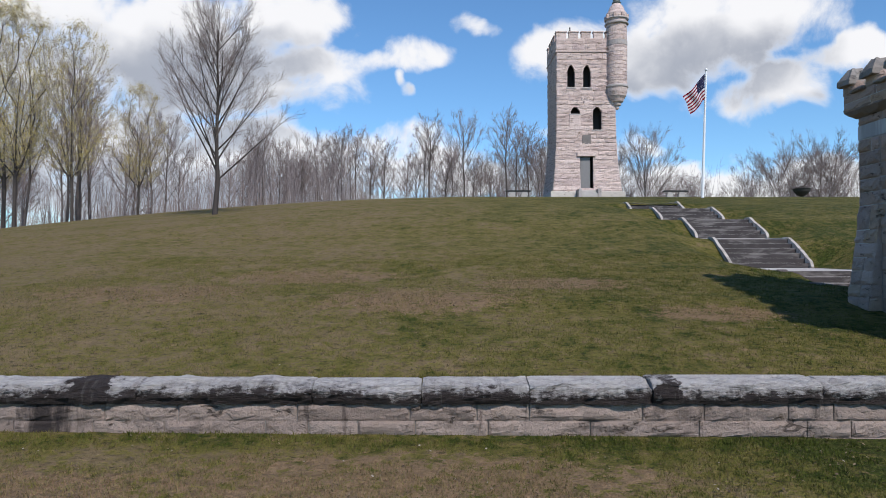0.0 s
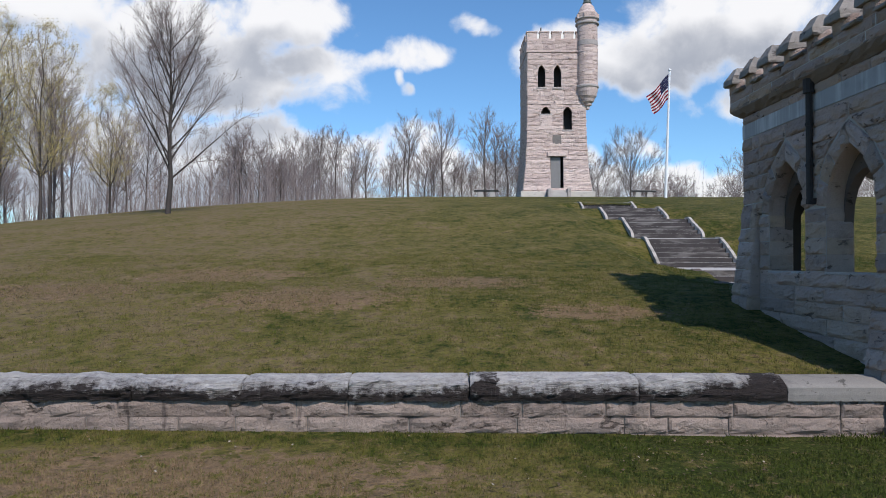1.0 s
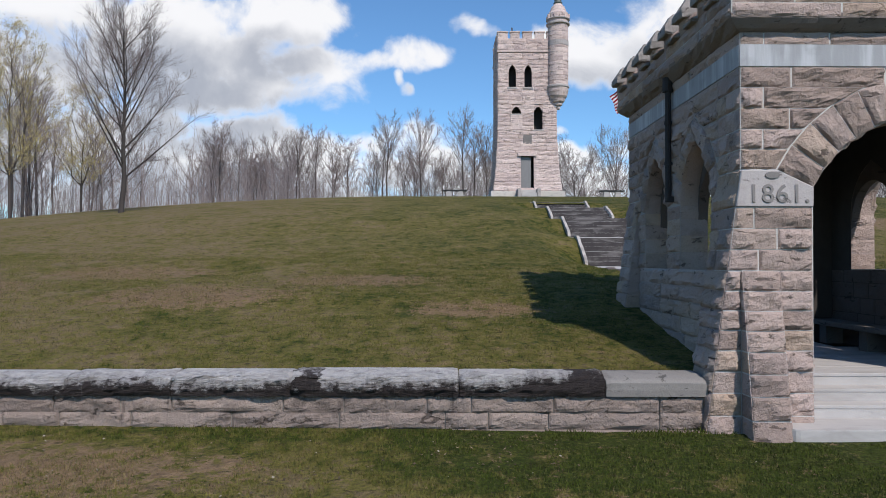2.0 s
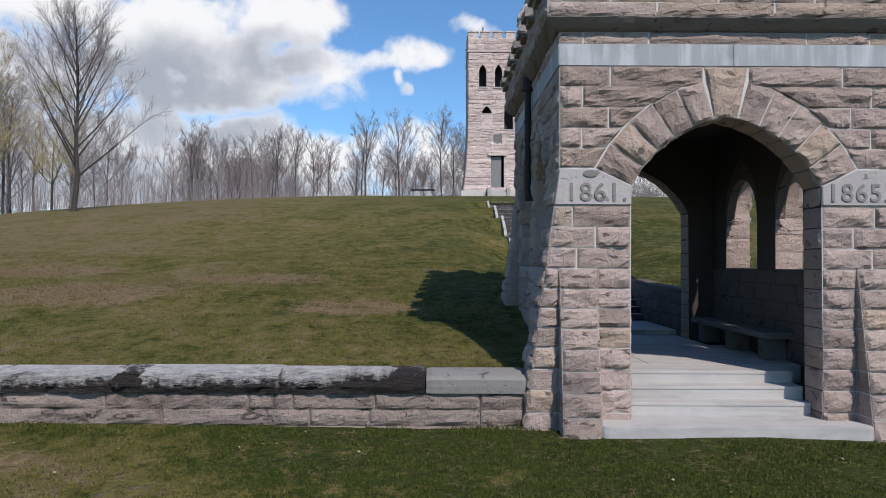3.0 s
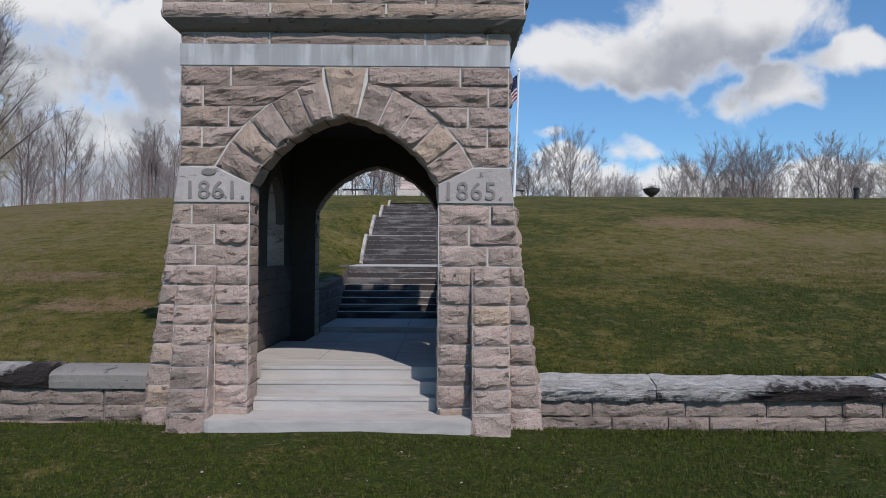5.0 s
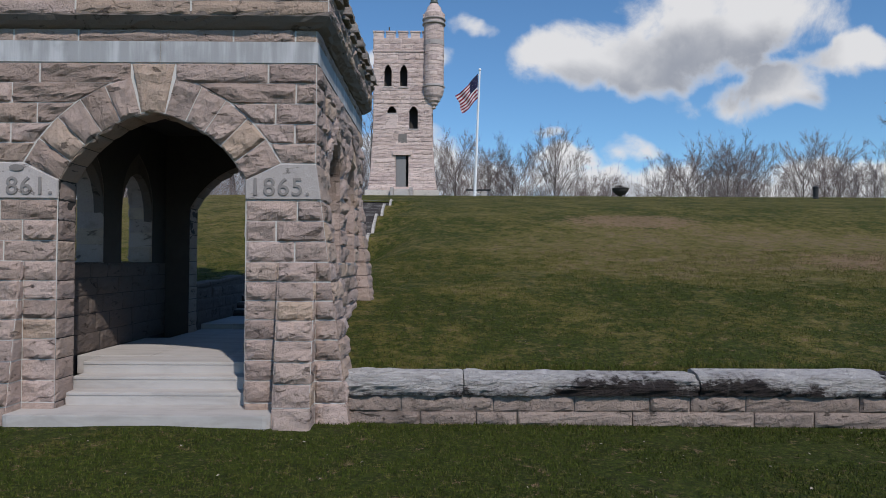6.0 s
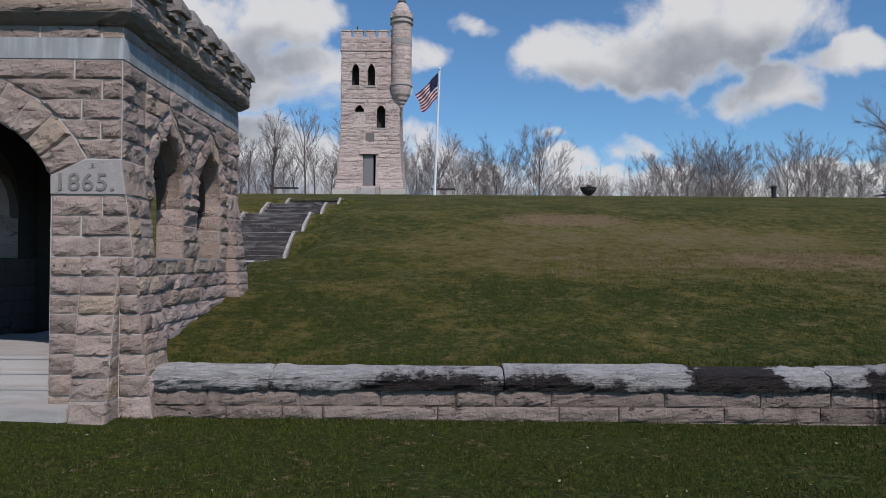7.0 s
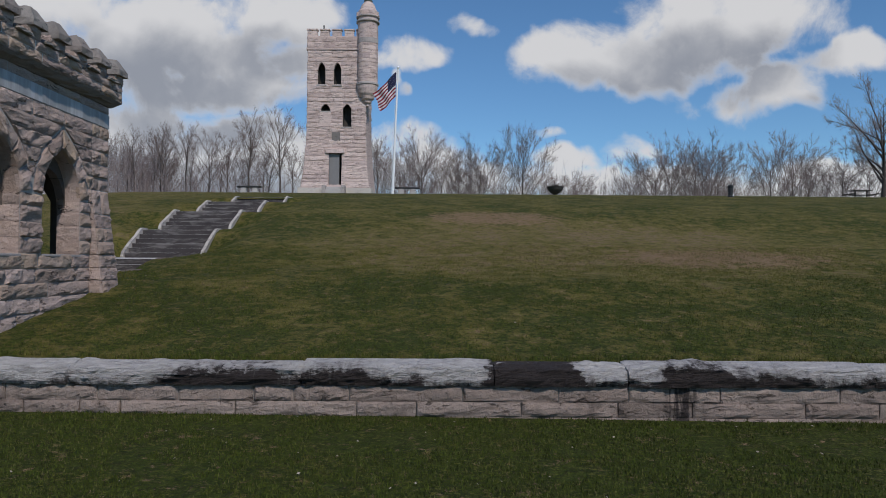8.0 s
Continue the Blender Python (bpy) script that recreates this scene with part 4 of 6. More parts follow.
def gate_top():
    """Cavetto cornice, parapet, merlons with hooded caps, ceiling and roof."""
    bm = bmesh.new()
    prof = [(-0.012, 5.40), (0.03, 5.41), (0.075, 5.44), (0.13, 5.48), (0.19, 5.54), (0.20, 5.60)]
    rings = []
    def edge_run(o, z, rough):
        q = [(GX - HALF - o, GY0 - o), (GX + HALF + o, GY0 - o), (GX + HALF + o, GY1 + o), (GX - HALF - o, GY1 + o)]
        out = []
        for k in range(4):
            (ax, ay), (bx, by) = q[k], q[(k + 1) % 4]
            m = 34
            for f in range(m):
                jx, jy = (rng.uniform(-rough, rough), 0) if k % 2 else (0, rng.uniform(-rough, rough) * 0.5)
                out.append(bm.verts.new((ax + (bx - ax) * f / m + (jx if f else 0), ay + (by - ay) * f / m + (jy if f else 0), z + rng.uniform(-rough, rough) * (0.7 if k % 2 else 0.3))))
        return out
    for o, z in prof:
        rings.append(edge_run(o, z, 0.0 if z < 5.41 else 0.02))
    for a, b in zip(rings, rings[1:]):
        for k in range(len(a)):
            bm.faces.new((a[k], a[(k + 1) % len(a)], b[(k + 1) % len(a)], b[k]))
    bm.faces.new(rings[0][::-1])
    bm.faces.new(rings[-1])
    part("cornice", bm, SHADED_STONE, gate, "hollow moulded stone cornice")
    o, t = 0.19, 0.34
    X0, X1, Y0, Y1 = GX - HALF - o, GX + HALF + o, GY0 - o, GY1 + o
    bm = boxes((X0, X1, Y0, Y0 + t, 5.585, 5.92), (X0, X1, Y1 - t, Y1, 5.585, 5.92), (X0, X0 + t, Y0 + t, Y1 - t, 5.585, 5.92), (X1 - t, X1, Y0 + t, Y1 - t, 5.585, 5.92))
    par = part("parapet", bm, MORTAR, gate)
    for z0, z1 in ((5.555, 5.735), (5.74, 5.92)):
        for sgn, y in ((-1, Y0), (1, Y1)):
            row = [X0, GX - 0.98, GX + 0.57, X1] if z0 < 5.6 else [X0, GX - 1.6, GX - 0.17, GX + 1.10, X1]
            for a, b in zip(row, row[1:]):
                pts = [(a, y, z0), (b, y, z0), (b, y, z1), (a, y, z1)]
                if sgn > 0:
                    pts = [pts[1], pts[0], pts[3], pts[2]]
                rock("stone", pts, (0, sgn, 0), par, GATE_STONE, 0.028)
        for sgn, x in ((-1, X0), (1, X1)):
            for a, b in zip(*(lambda c: (c, c[1:]))(splits(Y0, Y1, 0.7, 1.2))):
                pts = [(x, a, z0), (x, b, z0), (x, b, z1), (x, a, z1)]
                if sgn < 0:
                    pts = [pts[1], pts[0], pts[3], pts[2]]
                rock("stone", pts, (sgn, 0, 0), par, GATE_STONE, 0.045)

    def hood(bm, ring, z0, z1, z2, out, shrink, push):
        """A rough coping block whose top slopes down to its overhanging outer edge."""
        cx, cy = sum(p[0] for p in ring) / 4, sum(p[1] for p in ring) / 4
        def jog(k):
            return rng.uniform(-k, k)
        lo, hi = [], []
        for (ax, ay), (bx, by) in zip(ring, ring[1:] + ring[:1]):
            for f in (0.0, 0.35, 0.7):
                lo.append((ax + (bx - ax) * f, ay + (by - ay) * f))
        r = []
        for k, z in ((1.0, z0), (1.03, z0 + 0.02), (1.0, z1), (shrink, z2)):
            r.append([bm.verts.new((cx + (px - cx) * k + jog(0.014) - (out[0] * push if k == shrink else 0), cy + (py - cy) * k + jog(0.014) - (out[1] * push if k == shrink else 0), z + jog(0.012))) for px, py in lo])
        bm.faces.new(r[0][::-1])
        bm.faces.new(r[-1])
        m = len(lo)
        for a, b in zip(r, r[1:]):
            for k in range(m):
                bm.faces.new((a[k], a[(k + 1) % m], b[(k + 1) % m], b[k]))

    def merlon(cx, cy, wx, wy, out):
        bm = bmesh.new()
        box(bm, cx - wx / 2, cx + wx / 2, cy - wy / 2, cy + wy / 2, 5.91, 6.20, 0.012)
        m = part("merlon", bm, GATE_STONE, gate, "stone merlon with a sloping hooded cap")
        a, b, c, d = cx - wx / 2, cx + wx / 2, cy - wy / 2, cy + wy / 2
        for q, nrm in (((a, c, b, c), (0, -1, 0)), ((b, c, b, d), (1, 0, 0)), ((b, d, a, d), (0, 1, 0)), ((a, d, a, c), (-1, 0, 0))):
            rock("face_stone", [(q[0], q[1], 5.92), (q[2], q[3], 5.92), (q[2], q[3], 6.20), (q[0], q[1], 6.20)], nrm, m, GATE_STONE, 0.045, 0.0)
        g2 = 0.055
        gx, gy = (g2, 0.03) if out[0] else (0.03, g2)
        ring = [(a - gx, c - gy), (b + gx, c - gy), (b + gx, d + gy), (a - gx, d + gy)]
        ring = [(px + out[0] * 0.05, py + out[1] * 0.05) for px, py in ring]
        bm = bmesh.new()
        hood(bm, ring, 6.10, 6.22, 6.45, out, 0.52, 0.06)
        part("cap", bm, CAP_STONE, m, "rough grey sloping cap stone")

    def crenel(x0, x1, y0, y1, out):
        bm = bmesh.new()
        ring = [(x0, y0), (x1, y0), (x1, y1), (x0, y1)]
        ring = [(px + out[0] * (0.09 if (px - (x0 + x1) / 2) * out[0] > 0 else 0), py + out[1] * (0.09 if (py - (y0 + y1) / 2) * out[1] > 0 else 0)) for px, py in ring]
        hood(bm, ring, 5.90, 5.945, 6.0, out, 0.75, 0.05)
        part("crenel_sill", bm, CAP_STONE, gate, "rough sloping sill between the merlons")

    n = 8
    step = (Y1 - Y0 - t) / (n - 1)
    for k in range(n):
        y = Y0 + t / 2 + step * k
        for x, sg in ((X0 + t / 2 - 0.01, -1), (X1 - t / 2 + 0.01, 1)):
            merlon(x + sg * 0.04, y, t - 0.08, 0.36, (sg, 0))
            if k:
                crenel(x - t / 2, x + t / 2, y - step + 0.2, y - 0.2, (sg, 0))
    step = (X1 - X0 - t) / 6
    for k in range(1, 7):
        x = X0 + t / 2 + step * k
        for y, sg in ((Y0 + t / 2 - 0.01, -1), (Y1 - t / 2 + 0.01, 1)):
            if k < 6:
                merlon(x, y + sg * 0.04, 0.36, t - 0.08, (0, sg))
            crenel(x - step + 0.2, x - 0.2, y - t / 2, y + t / 2, (0, sg))
    part("roof", boxes((X0 + t, X1 - t, Y0 + t, Y1 - t, 5.60, 5.72)), LEAD, gate)
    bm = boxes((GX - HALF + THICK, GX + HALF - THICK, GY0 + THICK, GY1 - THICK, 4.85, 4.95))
    part("ceiling", bm, PLANK, gate, "boarded ceiling of the passage, darkened for shade")


# darker than the gate stone: shade of the cornice hollow in its colour
SHADED_STONE = rock_material("shaded_cornice_stone", [(0.173, 0.140, 0.123), (0.225, 0.183, 0.162)], relief=0.4)
CAP_STONE = rock_material("cap_stone", [(0.215, 0.190, 0.172), (0.285, 0.260, 0.238), (0.250, 0.212, 0.190)], stain=(0.11, 0.10, 0.095), stains=0.7)
gate_top()


def downspout():
    bm = bmesh.new()
    x, y = GX - HALF - 0.09, 11.53
    for z0, z1, r in ((3.42, 5.42, 0.055), (5.26, 5.50, 0.095), (4.0, 4.05, 0.068), (4.7, 4.75, 0.068)):
        lathe(bm, [(r, z0), (r, z1)], x, y, 10)
    box(bm, x - 0.05, x + 0.12, y - 0.05, y + 0.05, 3.36, 3.46, 0.02)
    box(bm, x, x + 0.09, y - 0.015, y + 0.015, 4.01, 4.04)
    part("downpipe", bm, LEAD, gate, "dark lead rainwater pipe")


downspout()

# paved floor of the passage and entrance steps
gate_floor = thing("passage_paving", (GX, GY0, 0.0), "pale grey stone paving and steps inside the gateway", "paving", "", "structure")
STEPS = [(8.50, 0.05, 0.215, GX - 1.78, GX + 1.74), (9.17, 0.2, 0.39, GX - 1.33, GX + 1.26), (9.45, 0.37, 0.565, GX - 1.33, GX + 1.30), (9.74, 0.55, 0.735, GX - 1.33, GX + 1.30)]
for k, (y0, z0, z1, x0, x1) in enumerate(STEPS):
    y1 = STEPS[k + 1][0] + 0.02 if k < 3 else 10.35
    bm = bmesh.new()
    if k == 0:
        r = 0.10
        ring = [(x0, y1)] + [(x0 + r - r * math.cos(radians(a)), y0 + r - r * math.sin(radians(a))) for a in (0, 30, 60, 90)] + [(x1 - r + r * math.sin(radians(a)), y0 + r - r * math.cos(radians(a))) for a in (0, 30, 60, 90)] + [(x1, y1)]
        polygon_prism(bm, [(px, py, -0.1) for px, py in ring], (0, 0, z1 + 0.1))
        bmesh.ops.bevel(bm, geom=[e for e in bm.edges if all(v.co.z > 0.1 for v in e.verts)], offset=0.012, segments=2, affect="EDGES")
    else:
        box(bm, x0, x1, y0, y1, z0 - 0.1, z1, 0.01)
        box(bm, x0 + 0.002, x1 - 0.002, y0 - 0.010, y0 + 0.05, z1 - 0.045, z1 - 0.002, 0.006)
    part("step", bm, STEP, gate_floor, "worn pale stone step")
slabs = [10.36, 11.6, 12.9, 14.6, 15.8, 17.0]
for a, b in zip(slabs, slabs[1:]):
    for u, v in ((-1.76, -0.6), (-0.6, 0.6), (0.6, 1.76)):
        half = 1.76 if b < 13.5 else 1.30
        top_z = FLOOR_Z if b < 14.7 else 0.85
        u, v = max(u, -half), min(v, half)
        part("flagstone", boxes((GX + u + 0.004, GX + v - 0.004, a + 0.004, b - 0.004, 0.45, top_z + rng.uniform(-0.003, 0.003)), bevel=0.008), STEP, gate_floor)

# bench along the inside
# bench stone toned down as well, for the shade in the passage
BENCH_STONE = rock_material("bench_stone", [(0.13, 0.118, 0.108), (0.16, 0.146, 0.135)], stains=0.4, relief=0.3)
bench = thing("stone_bench", (GX + 1.5, 12.5, FLOOR_Z), "plain grey stone bench along the passage wall", "bench")
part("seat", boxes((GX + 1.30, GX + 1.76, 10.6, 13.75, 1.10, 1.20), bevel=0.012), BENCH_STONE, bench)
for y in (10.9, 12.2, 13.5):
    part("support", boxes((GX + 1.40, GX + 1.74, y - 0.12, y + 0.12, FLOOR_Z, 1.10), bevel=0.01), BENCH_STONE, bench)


# ---- hill stairs ----
def stair_step(x0, x1, y0, y1, top, parent):
    """A stone step with a darker front riser and a paler worn tread."""
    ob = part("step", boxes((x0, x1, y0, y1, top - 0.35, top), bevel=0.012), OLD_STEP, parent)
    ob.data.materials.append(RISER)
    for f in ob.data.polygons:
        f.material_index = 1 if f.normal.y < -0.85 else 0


CHEEK = step_material("cheek_stone", (0.33, 0.295, 0.26), (0.50, 0.455, 0.41), (0.09, 0.08, 0.072), 0.6)
RISER = step_material("dark_riser", (0.020, 0.017, 0.017), (0.065, 0.055, 0.054), (0.33, 0.305, 0.29), 0.4)
stairs = thing("hill_stairs", (GX, 18.3, FLOOR_Z), "long weathered stone staircase in short flights up the grassy hill", "stairs", "", "structure")
FLIGHTS = [(16.9, 19.3, 0.85, 2.15, 8), (22.85, 24.25, 2.20, 3.22, 6), (25.95, 27.35, 3.30, 4.12, 5), (30.0, 31.2, 4.18, 4.86, 4), (34.9, 35.75, 4.92, 5.50, 3)]
for k, (y0, y1, z0, z1, n) in enumerate(FLIGHTS):
    rise, run = (z1 - z0) / n, (y1 - y0) / (n - 1)
    for i in range(n):
        ya = y0 + run * i
        yb = ya + run + 0.03 if i < n - 1 else (FLIGHTS[k + 1][0] + 0.02 if k < 4 else y1 + 1.6)
        top = z0 + rise * (i + 1)
        if i == n - 1:
            half = (ya + 0.5)
            stair_step(GX - 1.30, GX + 1.32, ya, half, top, stairs)
            nxt = FLIGHTS[k + 1][2] if k < 4 else top + 0.12
            bm = bmesh.new()
            polygon_prism(bm, [(GX - 1.30, half, top - 0.3), (GX - 1.30, yb, nxt - 0.3), (GX - 1.30, yb, nxt), (GX - 1.30, half, top - 0.002)], (2.62, 0, 0))
            part("landing", bm, STEP, stairs, "plain grey concrete landing")
        else:
            stair_step(GX - 1.30, GX + 1.32, ya, yb, top, stairs)
    # low stone edges beside the landing above the flight
    ya, yb = y1 + 0.2, (FLIGHTS[k + 1][0] if k < 4 else y1 + 1.6)
    za, zb = z1, (FLIGHTS[k + 1][2] if k < 4 else z1 + 0.12)
    for s in (-1, 1):
        xa, xb = GX + s * 1.295, GX + s * 1.40
        ring = [(ya, za - 0.7), (yb, zb - 0.7)] + [(ya + (yb - ya) * f, max(za + (zb - za) * f, ground_z(xb, ya + (yb - ya) * f)) + 0.005) for f in (1, 0.75, 0.5, 0.25, 0)]
        bm = bmesh.new()
        polygon_prism(bm, [(xa, py, pz) for py, pz in ring], (xb - xa, 0, 0))
        part("landing_edge", bm, OLD_STEP, stairs)
    for s in (-1, 1):
        xa, xb = GX + s * 1.30, GX + s * 1.405
        h = 0.075
        low = y0 - 0.12
        ring = [(low, z0 - 0.5), (low, z0 + 0.05), (low + 0.06, z0 + 0.16)]
        for i in range(7):
            f = i / 6
            ring.append((y0 + (y1 - y0) * f, z0 + rise + (z1 - z0 - rise) * f + h + rng.uniform(-0.025, 0.025)))
        ring += [(y1 + 0.30, z1 + h), (y1 + 0.42, z1 + 0.08), (y1 + 0.45, z1 - 0.5)]
        if k == 0:
            continue
        bm = bmesh.new()
        polygon_prism(bm, [(xa, py, pz) for py, pz in ring], (xb - xa, 0, 0))
        bmesh.ops.bevel(bm, geom=bm.edges[:], offset=0.008, segments=1, affect="EDGES")
        part("cheek", bm, CHEEK, stairs, "pale stone cheek kerb beside the flight")
# retaining walls of the cutting behind the gateway
for s in (-1, 1):
    xa, xb = GX + s * 1.29, GX + s * 1.55
    ring = [(14.22, 0.4), (14.22, 1.66), (16.0, 1.72), (17.6, 1.80), (18.6, 2.02), (19.25, 2.20), (19.45, 2.12), (19.45, 0.4)]
    bm = bmesh.new()
    polygon_prism(bm, [(xa, py, pz) for py, pz in ring], (xb - xa, 0, 0))
    bmesh.ops.bevel(bm, geom=bm.edges[:], offset=0.015, segments=1, affect="EDGES")
    # the cutting's shade is put into the wall and capping colour
    wall = part("retaining_wall", bm, DIMMED_STONE, stairs, "stone retaining wall beside the lowest flight, darkened for shade")
    for z0, z1 in ((0.86, 1.14), (1.14, 1.40), (1.40, 1.64)):
        run = splits(14.3, 17.2 + (z0 - 0.86) * 2.2, 0.5, 1.1)
        for a, b in zip(run, run[1:]):
            pts = [(xa, a, z0), (xa, b, z0), (xa, b, z1), (xa, a, z1)]
            rock("stone", pts if s < 0 else [pts[1], pts[0], pts[3], pts[2]], (-s, 0, 0), wall, DIMMED_STONE, 0.035)
    run = [14.25, 15.1, 16.0, 16.8, 17.6]
    for a, b in zip(run, run[1:]):
        top_a, top_b = (np.interp(v, (14.22, 16.0, 17.6), (1.66, 1.72, 1.80)) for v in (a, b))
        bm = bmesh.new()
        polygon_prism(bm, [(GX + s * 1.26, a + 0.006, top_a - 0.02), (GX + s * 1.26, b - 0.006, top_b - 0.02), (GX + s * 1.26, b - 0.006, top_b + 0.08), (GX + s * 1.26, a + 0.006, top_a + 0.08)], (s * 0.32, 0, 0))
        bmesh.ops.bevel(bm, geom=bm.edges[:], offset=0.02, segments=1, affect="EDGES")
        part("capping_stone", bm, DIMMED_STONE, wall)


# ---- boundary walls along the lawn ----
DARK_STONES = (21.18,)
def boundary(name, joints, drop, end_plain):
    x0, x1 = joints[0], joints[-1]
    wl = thing(name, ((x0 + x1) / 2, 9.2, 0.0), "low retaining wall of pink stone courses under a weathered white and black coping", "wall", "", "structure")
    zc = 0.525 - drop
    part("core", boxes((x0, x1, 9.066, 9.5, -0.6, zc)), OLD_MORTAR, wl)
    for z0, z1 in ((-0.22 , 0.085 - drop * 0.9), (0.09 - drop * 0.9, 0.305 - drop), (0.305 - drop, zc)):
        proud = 9.03 if z0 < 0 else 9.05
        for a, b in zip(*(lambda c: (c, c[1:]))(splits(x0, x1, 0.55, 1.7))):
            rock("stone", [(a, proud, z0), (b, proud, z0), (b, proud, z1), (a, proud, z1)], (0, -1, 0), wl, WALL_STONE, 0.042, gap=0.007)
    for k, (a, b) in enumerate(zip(joints, joints[1:])):
        plain = (k == len(joints) - 2) if end_plain > 0 else (k == 0 and end_plain < 0)
        nx = max(4, round((b - a) / 0.065))
        seed = Vector((a * 3.1, drop * 50, 7.7))
        flat_prof = [(9.10, zc + 0.004), (8.985, zc + 0.010), (8.978, zc + 0.10), (8.98, zc + 0.19), (9.03, zc + 0.235), (9.16, zc + 0.265), (9.30, zc + 0.285), (9.46, zc + 0.29), (9.50, zc + 0.22), (9.50, zc - 0.05)]
        prof = flat_prof if plain else [(9.10, zc + 0.004), (8.985, zc + 0.012), (8.960, zc + 0.10), (8.972, zc + 0.185), (9.03, zc + 0.25), (9.13, zc + 0.285), (9.30, zc + 0.305), (9.46, zc + 0.30), (9.50, zc + 0.22), (9.50, zc - 0.05)]
        fine = [prof[0], prof[1]]
        for p, q in zip(prof[1:7], prof[2:8]):
            fine += [((p[0] + q[0]) / 2, (p[1] + q[1]) / 2 + 0.004), q]
        prof = fine + prof[8:]
        vs, fs = [], []
        ox = (a + b) / 2
        wob = rng.uniform(-0.03, 0.025)
        for i in range(nx + 1):
            x = a + 0.007 + (b - a - 0.014) * i / nx
            endf = 1.0 if 0 < i < nx else 0.0
            for j, (y, z) in enumerate(prof):
                h = (z - zc) * 11 + (y - 9.0) * 5
                q = noise.noise(seed + Vector((x * 2.2, h * 0.8, 0))) + 0.55 * noise.noise(seed + Vector((x * 7.0, h * 2.6, 4))) + 0.4 * noise.noise(seed + Vector((x * 15.0, h * 4.5, 8)))
                q2 = noise.noise(seed + Vector((x * 1.3, h * 0.4, 9))) + 0.6 * noise.noise(seed + Vector((x * 6.0, h * 1.2, 2)))
                face, top = 1 <= j <= 12, 5 <= j <= 13
                amp = (0.004 if plain else 0.06) if face else 0.0
                yy = y + amp * q + (0.012 if not endf and face else 0)
                zz = z + (amp * 0.8 * q2 if j >= 5 else 0) + (wob if top and not plain else 0) - (0.014 if not endf and top else 0)
                vs.append((x - ox, yy - 9.2, zz - zc))
        m = len(prof)
        for i in range(nx):
            for j in range(m - 1):
                p = i * m + j
                fs.append((p, p + m, p + m + 1, p + 1))
        fs.append(tuple(range(m)))
        fs.append(tuple(nx * m + j for j in reversed(range(m))))
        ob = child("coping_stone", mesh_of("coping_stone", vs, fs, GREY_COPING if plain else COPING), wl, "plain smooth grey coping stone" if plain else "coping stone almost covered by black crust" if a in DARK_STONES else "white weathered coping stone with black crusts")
        ob.location = (ox, 9.2, zc)


WEST = [-26.0, -24.1, -22.0, -20.2, -18.0, -16.1, -14.0, -12.1, -10.3, -8.2, -6.1, -4.04, -1.72, -0.28, 1.14, 2.75, 4.99, 6.95, 8.32]
EAST = [13.56, 15.25, 18.50, 21.18, 23.05, 26.5, 28.9, 31.0, 33.2, 35.4, 37.3, 39.5, 41.6, 44.0]
boundary("boundary_wall_west", WEST, 0.0, 1)
boundary("boundary_wall_east", EAST, 0.14, 0)


# ---- memorial tower ----
PLINTH = rock_material("plinth_stone", [(0.50, 0.455, 0.41), (0.56, 0.51, 0.465)], stains=0.25, relief=0.6)
TX, TY, TZ = 11.80, 56.0, 7.70
tower = thing("memorial_tower", (TX, TY + 2.4, TZ), "tall square castellated tower of pale pinkish stone with a corner turret", "tower")
T_PROF = [(7.5, 2.92), (8.2, 2.88), (8.21, 2.82), (10.0, 2.60), (12.4, 2.46), (14.7, 2.42), (19.7, 2.42)]
TB = 2.42 * 2


def tower_half(z):
    return float(np.interp(z, [p[0] for p in T_PROF], [p[1] for p in T_PROF]))


TCY = TY + 2.42
T_OPEN = [(-1.24, 0.30, 16.81, 18.69, 1), (0.07, 0.30, 16.81, 18.69, 1), (-0.90, 0.37, 14.61, 15.20, 2), (0.90, 0.35, 13.30, 15.20, 2), (-0.02, 0.52, 8.45, 11.10, 0)]


def tower_walls():
    """Courses of long stones on four sides over a dark core; the front is left open at doors and windows."""
    zs = [7.5, 8.22]
    while zs[-1] < 19.3:
        zs.append(zs[-1] + rng.uniform(0.27, 0.46))
    zs[-1] = 19.7
    def course_quads(face, a, b, z0, z1):
        h0, h1 = tower_half(z0), tower_half(z1)
        def pt(u, z, h):
            u = u * h / 2.42 if abs(u) > 2.0 else u
            return {"s": (TX + u, TCY - h, z), "n": (TX - u, TCY + h, z), "w": (TX - h, TCY - u, z), "e": (TX + h, TCY + u, z)}[face]
        return [pt(a, z0, h0), pt(b, z0, h0), pt(b, z1, h1), pt(a, z1, h1)]
    nrm = {"s": (0, -1, 0), "n": (0, 1, 0), "w": (-1, 0, 0), "e": (1, 0, 0)}
    for z0, z1 in zip(zs, zs[1:]):
        for face in "swe":
            holes = []
            if face == "s":
                for cx, hw, zb, zt, kind in T_OPEN:
                    if z1 > zb + 0.12 and z0 < zt - 0.12:
                        holes.append((cx - hw, cx + hw))
                holes.sort()
            x = -2.42
            runs = []
            for a, b in holes:
                runs.append((x, a))
                x = b
            runs.append((x, 2.42))
            for a, b in runs:
                for u, v in zip(*(lambda c: (c, c[1:]))(splits(a, b, 1.0, 2.6))):
                    rock("stone", course_quads(face, u, v, z0, z1), nrm[face], walls, TOWER_STONE, 0.06, 0.08, 0.007, grit=0.22, key=None if face == "s" else "flank")


